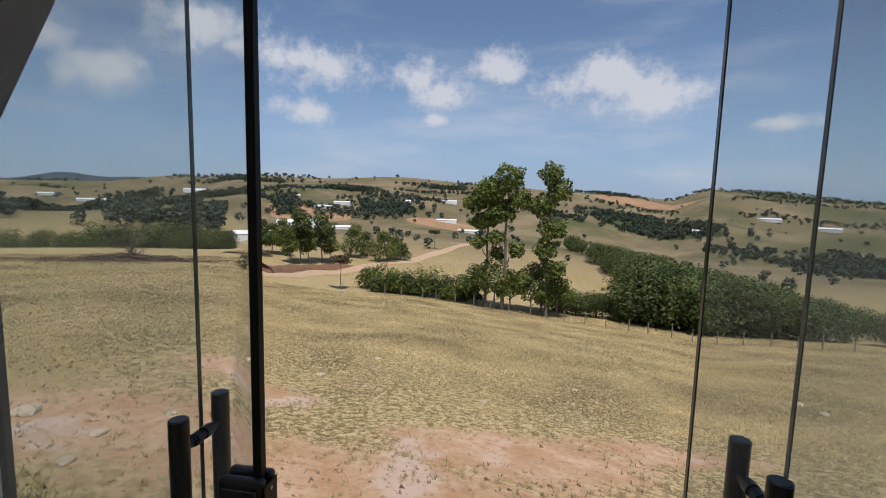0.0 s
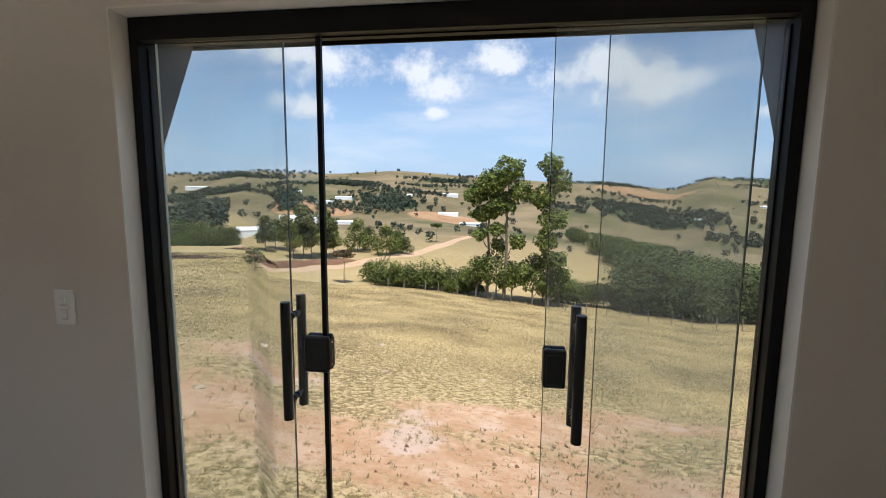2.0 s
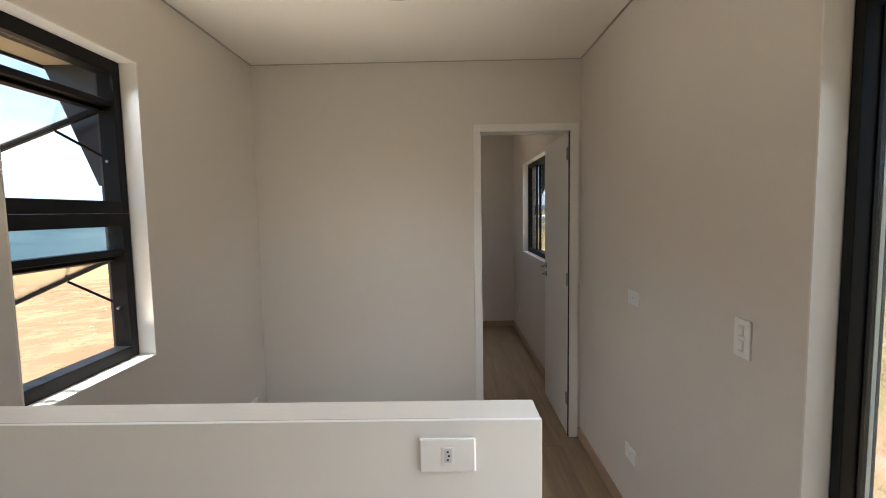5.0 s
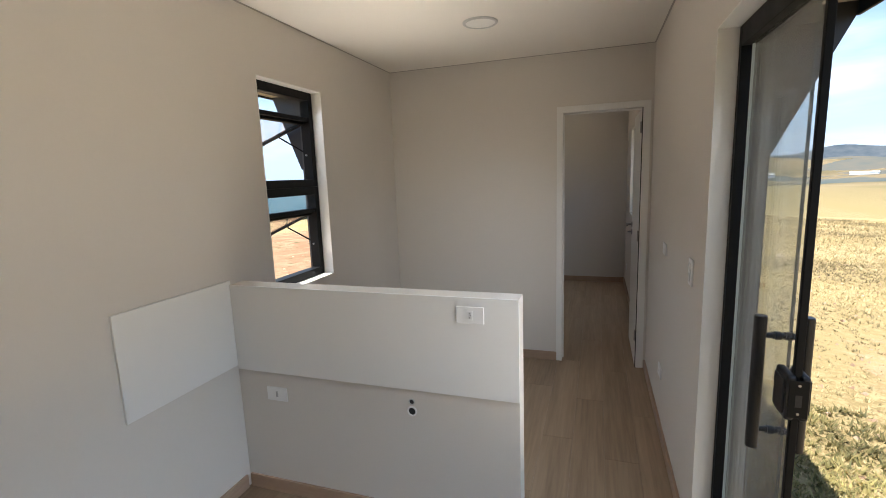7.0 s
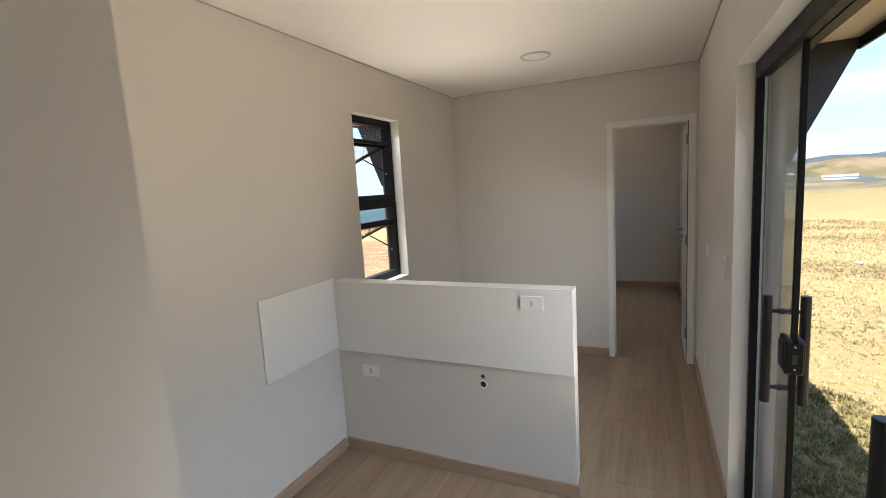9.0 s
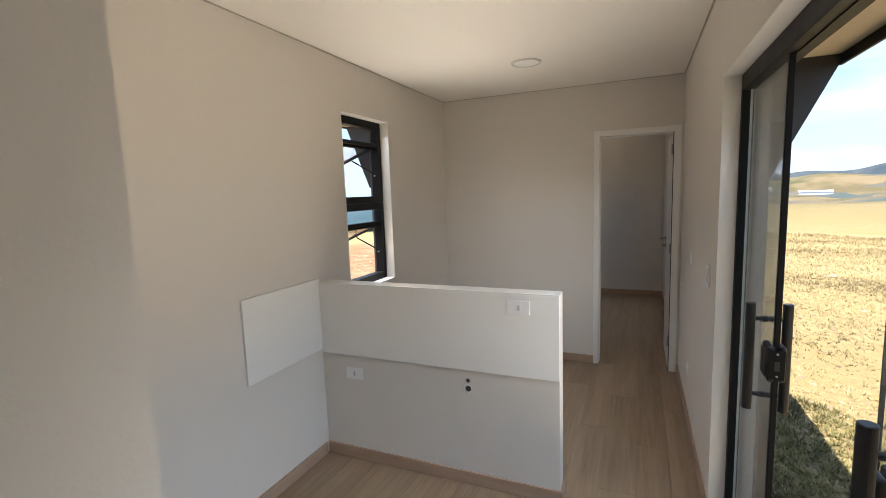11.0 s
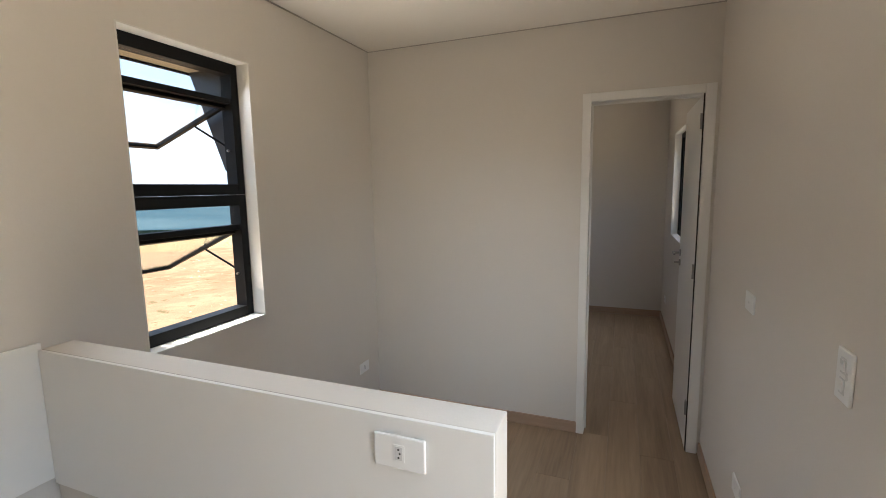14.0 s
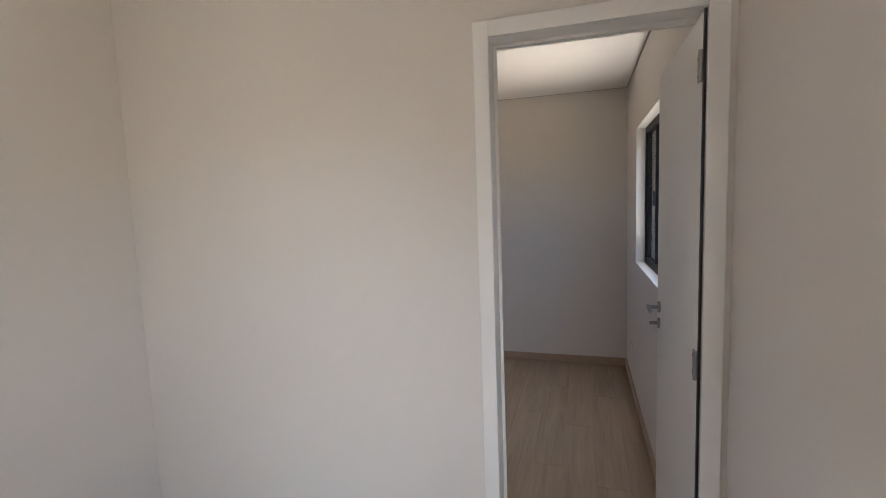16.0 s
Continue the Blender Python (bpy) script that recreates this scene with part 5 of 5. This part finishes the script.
for k in range(620):
    u, v = rng.normal(size=2) * (4.0, 1.1)
    px, py = x + u * math.cos(radians(42)) + v * math.sin(radians(42)) * -1, y + u * math.sin(radians(42)) + v * math.cos(radians(42))
    pz = float(land(px, py)) + rng.uniform(-0.03, 0.75) * math.exp(-(u / 4.5) ** 2 - (v / 1.2) ** 2)
    d = rng.normal(size=3) * (0.45, 0.45, 0.14)
    sets.append(tube([(px - d[0], py - d[1], pz - d[2] * 0.5), (px + d[0], py + d[1], pz + abs(d[2]) + 0.04)], [0.05, 0.025], 5))
arr = join_arrays(sets)
from_arrays("dead_brush", arr[0], arr[1], DEBRIS, "heap of dark dead brush on the pasture", "brush", "stuff")
x, y, z, r = near_spot(31.0, -0.172)
tree("small_tree", (x, y, z), 0.062 * r, ROUND[0], 420, 0.10, 0.05, LEAF_DARK, "small rounded tree alone on the pasture", 330)

# Woodland: tall stands below the brow and patches over the hills, too many to count.
TEMPLATES = [crown_cards([(0, 0, 0.62, 0.36, 0.36, 0.30), (0.16, 0.1, 0.78, 0.22, 0.22, 0.18), (-0.2, -0.06, 0.58, 0.24, 0.24, 0.22), (0.05, -0.2, 0.45, 0.28, 0.28, 0.22)], 1500, 0.0195, np.random.RandomState(400 + k)) for k in range(6)]
SPARSE = [crown_cards([(0, 0, 0.55, 0.42, 0.42, 0.38), (0.2, 0.1, 0.7, 0.25, 0.25, 0.2)], 70, 0.125, np.random.RandomState(420 + k)) for k in range(6)]


def stand(name, points, templates, mat, label, stems=False):
    sets = []
    for k, (x, y, z, h) in enumerate(points):
        v, f = templates[k % len(templates)]
        a = RNG.uniform(0, 6.28)
        c, s = math.cos(a), math.sin(a)
        wide = RNG.uniform(0.8, 1.25)
        p = np.stack([(v[:, 0] * c - v[:, 1] * s) * h * wide + x, (v[:, 0] * s + v[:, 1] * c) * h * wide + y, v[:, 2] * h + z], -1)
        sets.append((p, f))
        if stems:
            sets.append(tube([(x, y, z - 0.5), (x, y, z + h * 0.6)], [0.02 * h, 0.01 * h], 4))
    arr = join_arrays(sets)
    return from_arrays(name, arr[0], arr[1], mat, label, "woodland", "stuff")


pts = []
while len(pts) < 380:
    az, r = RNG.uniform(-48, -5), 66 + 200 * RNG.uniform() ** 1.5
    crest = float(np.interp(az, AZ_KEYS, CREST_R))
    x, y, z = on_land(az, r)
    h = RNG.uniform(5.5, 11.5) * (0.75 if r < crest + 8 else 1.0)
    if az < -24 and r < crest + 45:
        h *= float(np.interp(az, [-48, -24], [0.5, 1.0]))
    if az > -16 and r < crest + 9:
        h = max(1.5, min(h, EYE_Z - 0.183 * r - z))
    top = (z + h - EYE_Z) / r
    limit = float(np.interp(az, [-48, -37, -33, -27, -20, -15, -11, -8, -5], [-0.15, -0.15, -0.148, -0.122, -0.102, -0.092, -0.077, -0.064, -0.09]))
    if r < crest + 2.5 or top > limit or (az > -16.5 and crest + 9 < r < float(np.interp(az, [-16.5, -8], [85, 200]))):
        continue
    pts.append((x, y, z - 0.25 * h, h * 1.25))
stand("woodland_valley", pts, TEMPLATES, LEAF_DARK, "dense dark green woodland filling the valley", True)
pts = []
for a0, a1, count, low, high in ((38.0, 45.5, 22, -0.088, -0.045), (35.9, 37.2, 8, -0.078, -0.056), (33.3, 34.6, 8, -0.085, -0.066), (45.5, 58.0, 24, -0.10, -0.058)):
    for _ in range(count):
        az, r = RNG.uniform(a0, a1), RNG.uniform(88, 112)
        x, y, z = on_land(az, r)
        pts.append((x, y, z - 0.8, EYE_Z + r * RNG.uniform(low, high) - z + 0.8))
stand("woodland_brow", pts, TEMPLATES, LEAF_DARK, "band of dark trees behind the pasture brow")
pts = []
for az0, tan, wide, deep in WOODS:
    r0 = spot(az0, tan)[3]
    for _ in range(int(50 + 22 * wide)):
        az, r = az0 + RNG.normal() * wide * 0.55, r0 * math.exp(RNG.normal() * deep * 0.55)
        if r < 190 and az > 20 or r < float(np.interp(az, AZ_KEYS, CREST_R)) + 12:
            continue
        x, y, z = on_land(az, r)
        pts.append((x, y, z - 0.6, RNG.uniform(3.5, 6.5)))
# Lone trees and hedgerows over the pastures.
for _ in range(420):
    az, r = RNG.uniform(-48, 62), RNG.uniform(140, 1000)
    x, y, z = on_land(az, r)
    pts.append((x, y, z - 0.4, RNG.uniform(2.5, 5.5)))
HEDGES = [(18, 0.004, 8, -0.012), (30, 0.002, 20, 0.018), (-9, 0.006, -19, -0.018), (-14, -0.035, -24, -0.05), (46, -0.03, 36, -0.02), (14, 0.014, 4, 0.008), (-22, -0.085, -29, -0.10), (24, -0.03, 14, -0.045), (-2, -0.02, -9, -0.045), (60, -0.03, 52, -0.02),
          (-25, -0.02, -36, -0.03), (-24, 0.012, -36, 0.0), (44, -0.05, 34, -0.06), (52, -0.045, 44, -0.035)]
for a0, t0, a1, t1 in HEDGES:
    p0, p1 = spot(a0, t0), spot(a1, t1)
    for k in np.linspace(0, 1, 70):
        az, r = a0 + (a1 - a0) * k + RNG.normal() * 0.15, p0[3] + (p1[3] - p0[3]) * k + RNG.normal() * 9
        x, y, z = on_land(az, max(r, 95))
        pts.append((x, y, z - 0.4, RNG.uniform(3, 5.5)))
for az in np.arange(-45, 60, 0.22):
    if math.sin(az * 0.55) + math.sin(az * 0.23 + 1) > 0.1:
        x, y, z = on_land(az + RNG.normal() * 0.1, float(np.interp(az, AZ_KEYS, RIDGE_R)) * RNG.uniform(0.94, 1.0))
        pts.append((x, y, z - 0.5, RNG.uniform(3.5, 7)))
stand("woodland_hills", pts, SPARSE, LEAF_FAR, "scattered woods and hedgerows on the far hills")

# ---- sheds and plastic tunnels on the far slopes ----


def white_shed(az, tan, degrees_wide, turn):
    x, y, z, r = spot(az, tan)
    wide = math.radians(degrees_wide) * r
    deep, high = wide * 0.42, max(2.2, wide * 0.15)
    s = base("white_shed", (x, y, z), "low white sheet-covered farm shed on the far slope", "shed", "white farm sheds")
    w, d, h = wide / 2, deep / 2, high
    part_wall = B(-w, w, -d, d, -1.5, h * 0.62)
    wall = part("wall", part_wall, SHED_WHITE, s)
    bm = prism(bmesh.new(), [(-d * 1.06, h * 0.63), (0, h), (d * 1.06, h * 0.63)], "x", -w * 1.02, w * 1.02)
    roof_ = part("roof", bm, SHED_WHITE, s, "white sheeting roof")
    for ob in (wall, roof_):
        ob.matrix_parent_inverse = Matrix.Identity(4)
        ob.matrix_basis = pose(0, 0, 0, 0, 0, turn)
    return s


SHEDS = [(30.4, -0.092, 4.6, 24), (25.4, -0.066, 5.2, 22), (20.6, -0.072, 2.2, 15), (20.4, -0.018, 2.2, 20), (22.6, -0.028, 2.4, 15), (7.6, -0.011, 2.4, 5), (7.6, -0.052, 2.5, 5), (4.8, -0.075, 2.6, 0), (36.5, 0.0, 2.2, 35), (45.6, -0.022, 2.3, 45), (-27.5, -0.026, 2.0, -25),
         (-32.2, -0.038, 2.0, -30), (-21.5, -0.054, 1.7, -20), (48.8, -0.012, 1.7, 50), (74, -0.024, 2.6, 75), (79, -0.018, 3.0, 80), (66, -0.022, 2.0, 60), (26.0, -0.006, 1.2, 25), (12.6, -0.012, 1.0, 10)]
for row_ in SHEDS:
    white_shed(*row_)

# ---- dirt road beyond the brow ----
ROAD = [(30.5, -0.172), (27.0, -0.170), (23.6, -0.165), (17.4, -0.152), (11.7, -0.140), (7.5, -0.115), (4.0, -0.092)]
line = [Vector(spot(*p)[:3]) for p in ROAD]
lv, lf = [], []
N = 60
for i in range(N + 1):
    t = i / N * (len(line) - 1)
    k = min(int(t), len(line) - 2)
    p = line[k].lerp(line[k + 1], t - k)
    d = (line[k + 1] - line[k]).normalized()
    side = Vector((-d.y, d.x, 0)) * (1.9 + 0.3 * math.sin(i * 0.7))
    for s in (-1, -0.3, 0.3, 1):
        q = p + side * s
        lv.append((q.x, q.y, float(land(q.x, q.y)) + (0.10 if abs(s) < 0.5 else 0.02)))
for i in range(N):
    for k in range(3):
        lf.append((i * 4 + k, i * 4 + k + 1, i * 4 + 5 + k, i * 4 + 4 + k))
ROAD_SOIL = material("road_soil", (0.46, 0.31, 0.19), 0.95, mottle=0.2, scale=0.4, bump=0.4, bump_scale=3)
from_arrays("dirt_road", lv, np.array(lf)[:, ::-1], ROAD_SOIL, "pale orange dirt road winding beyond the pasture", "road", "structure")

BANK = material("cut_bank", (0.17, 0.085, 0.045), 0.95, mottle=0.35, scale=0.6, bump=0.6, bump_scale=3)
bv, bf = [], []
for i in range(46):
    t = i / 45 * 2.9
    k = min(int(t), 2)
    p = line[k].lerp(line[k + 1], t - k)
    d = (line[k + 1] - line[k]).normalized()
    side = Vector((-d.y, d.x, 0))
    side = side if side.dot(p) > 0 else -side
    tall = 1.0 * math.sin(math.pi * min(1, (i + 1) / 46)) ** 0.5 * (0.8 + 0.3 * math.sin(i * 1.3) + 0.15 * math.sin(i * 3.1))
    for out, up in ((2.3, -0.1), (2.8, 0.65), (3.4, 1.0), (5.2, 0.8), (7.5, -0.1)):
        q = p + side * (out + 0.3 * math.sin(i * 0.9 + out))
        bv.append((q.x, q.y, float(land(q.x, q.y)) + up * tall))
for i in range(45):
    for k in range(4):
        bf.append((i * 5 + k, i * 5 + k + 1, i * 5 + 6 + k, i * 5 + 5 + k))
from_arrays("road_bank", bv, bf, BANK, "dark red cut earth bank along the dirt road", "bank", "structure", smooth=True)

# ---- fence along the brow ----
fence = base("pasture_fence", on_land(0, 58.5), "weathered wooden post fence along the brow of the pasture", "fence")
for az in np.arange(-40, 16, 2.3):
    r = float(np.interp(az, AZ_KEYS, CREST_R)) - 2.6
    x, y, z = on_land(az + RNG.uniform(-0.3, 0.3), r)
    h = 1.25 + RNG.uniform(-0.15, 0.25)
    part("post", rod(bmesh.new(), (x, y, z - 0.2), (x + RNG.normal() * 0.06, y + RNG.normal() * 0.06, z + h), 0.075, 0.06, sides=7), POST_WOOD, fence)

# ---- grass tufts, clods and stones on the near pasture ----


def bare_at(x, y):
    b = 0.62 * np.exp(-((y - 4.9 + 0.06 * x) / 2.0) ** 2) * np.clip((x + 13) / 7, 0.25, 1)
    b += 0.8 * soft_spot(x, y, 0.5, 7.5, 2.2, 0.9) + 0.7 * soft_spot(x, y, 3.5, 9.0, 2.6, 1.0) + 0.7 * soft_spot(x, y, -5, 8.5, 2.0, 1.0)
    return b + 0.85 / (1 + np.exp(np.clip((y + 3.5) / 0.8, -50, 50)))


def tufts(name, count, az0, az1, r0, r1, blades, high, label, power, mat=None):
    az, r = np.radians(RNG.uniform(az0, az1, count)), r0 + (r1 - r0) * RNG.uniform(size=count) ** power
    x, y = -r * np.sin(az), r * np.cos(az)
    keep = RNG.uniform(size=count) > bare_at(x, y) * 1.15
    keep &= ~((x > BED_WEST - 0.3) & (x < BATH_EAST + 0.3) & (y > -1.8) & (y < 1.15))
    x, y, r = x[keep], y[keep], r[keep]
    z = land(x, y)
    n = len(x)
    grow = (0.6 + 0.9 * RNG.uniform(size=n)) * high * (0.55 + r / 40)
    c = np.repeat(np.stack([x, y, z - 0.01], -1), blades, 0)
    g = np.repeat(grow, blades)
    a = RNG.uniform(0, 6.28, n * blades)
    out = np.stack([np.cos(a), np.sin(a), np.zeros_like(a)], -1)
    side = np.stack([-np.sin(a), np.cos(a), np.zeros_like(a)], -1)
    foot = c + out * (g * RNG.uniform(0, 0.8, n * blades))[:, None]
    tip = foot + out * (g * RNG.uniform(0.3, 1.3, n * blades))[:, None] + np.array([0, 0, 1.0]) * (g * RNG.uniform(0.5, 1.1, n * blades))[:, None]
    wd = side * (0.14 * g + 0.004)[:, None]
    v = np.stack([foot - wd, foot + wd, tip], 1).reshape(-1, 3)
    return from_arrays(name, v, np.arange(len(v)).reshape(-1, 3), mat or STRAW, label, "grass", "stuff")


tufts("grass_near", 42000, -52, 88, 2.0, 24, 6, 0.055, "dry straw-coloured grass tufts near the house", 0.8)
tufts("grass_slope", 90000, -46, 58, 11, 64, 5, 0.060, "dry straw-coloured grass over the pasture slope", 0.9)
GREEN_GRASS = leaf_material("green_grass", (0.40, 0.33, 0.13), (0.12, 0.115, 0.042), 1.2)
tufts("grass_by_the_house", 3600, 48, 84, 1.4, 6.0, 7, 0.085, "greenish grass growing by the house wall", 0.9, GREEN_GRASS)
tufts("grass_west", 16000, 58, 86, 11, 66, 4, 0.085, "dry straw-coloured grass on the western rise", 0.8)
tufts("grass_south", 900, 105, 175, 3.5, 26, 5, 0.06, "sparse dry tufts on the graded soil", 0.8)


def stone_mesh(seed, size):
    rng = np.random.RandomState(seed)
    bm = bmesh.new()
    bmesh.ops.create_icosphere(bm, subdivisions=2, radius=1.0)
    for v in bm.verts:
        k = 1 + 0.22 * math.sin(v.co.x * 3 + seed) * math.cos(v.co.y * 2.7) + rng.normal() * 0.05
        v.co = Vector((v.co.x * 1.25 * k, v.co.y * k, v.co.z * 0.55 * k)) * size
    return mesh_of("stone", bm, STONE)


STONE_MESHES = [stone_mesh(k, 1.0) for k in range(4)]
for i, (az, tan, size) in enumerate(((15.0, -0.432, 0.10), (1.6, -0.452, 0.11), (44.5, -0.44, 0.13), (50.0, -0.37, 0.22), (30.5, -0.345, 0.16), (15.5, -0.36, 0.15), (16.5, -0.335, 0.10), (7.0, -0.40, 0.09), (3.5, -0.34, 0.10), (-9.5, -0.405, 0.12),
                                     (-13.0, -0.33, 0.10), (-17.0, -0.345, 0.16), (-22, -0.35, 0.14), (-31.5, -0.345, 0.22), (-33.5, -0.35, 0.18), (-34.5, -0.29, 0.2), (22.5, -0.39, 0.14), (47, -0.48, 0.12), (-5, -0.36, 0.10), (38, -0.43, 0.10), (76, -0.20, 0.2), (72, -0.28, 0.22), (70, -0.17, 0.2))):
    x, y, z, r = near_spot(az, tan)
    ob = new("stone", STONE_MESHES[i % 4])
    size *= 0.75
    ob.matrix_world = pose(x, y, z + size * 0.12, 0, 0, i * 47) @ Matrix.Diagonal((size, size, size, 1))
    tagged(ob, "pale half-buried stone on the dry pasture", "stone", "stones on the pasture")
sets = []
for _ in range(2600):
    az = math.radians(RNG.uniform(-50, 88) if RNG.uniform() < 0.85 else RNG.uniform(115, 170))
    r = RNG.uniform(2.6, 22)
    x, y = -r * math.sin(az), r * math.cos(az)
    if -1.9 < y < 1.3 and -6.4 < x < 3.2:
        continue
    s = RNG.uniform(0.010, 0.045) * (1 + 0.03 * r)
    p = np.array([(1, 0, 0), (-0.5, 0.87, 0.1), (-0.5, -0.87, 0), (0.1, 0.1, 0.8)]) * s * RNG.uniform(0.7, 1.3, (4, 3)) + (x, y, float(land(x, y)) - 0.003)
    sets.append((p, np.array([(0, 1, 3), (1, 2, 3), (2, 0, 3)])))
arr = join_arrays(sets)
CLOD = leaf_material("soil_clods", (0.56, 0.41, 0.28), (0.22, 0.12, 0.065))
from_arrays("soil_clods", arr[0], arr[1], CLOD, "loose reddish clods and gravel on the bare soil", "clods", "stuff")

# ---- clay-roofed shelter to the south ----
x, y, z = on_land(151.5, 41)
shelter = base("clay_roof_shelter", (x, y, -0.95), "low farm shelter with an orange clay-tile roof", "shelter")
bm = prism(bmesh.new(), [(-3.0, -0.55), (0, 0.15), (3.0, -0.55), (3.0, -0.65), (0, 0.03), (-3.0, -0.65)], "x", -4.6, 4.6)
roof_ = part("roof", bm, BRICK_CLAY, shelter, "orange clay-tile roof")
wall_ = part("wall", B(-4.2, 4.2, -2.6, 2.6, z + 0.6, -0.62), CONCRETE, shelter, "grey rendered wall")
for ob in (roof_, wall_):
    ob.matrix_parent_inverse = Matrix.Identity(4)
    ob.matrix_basis = pose(0, 0, 0, 0, 0, 62)
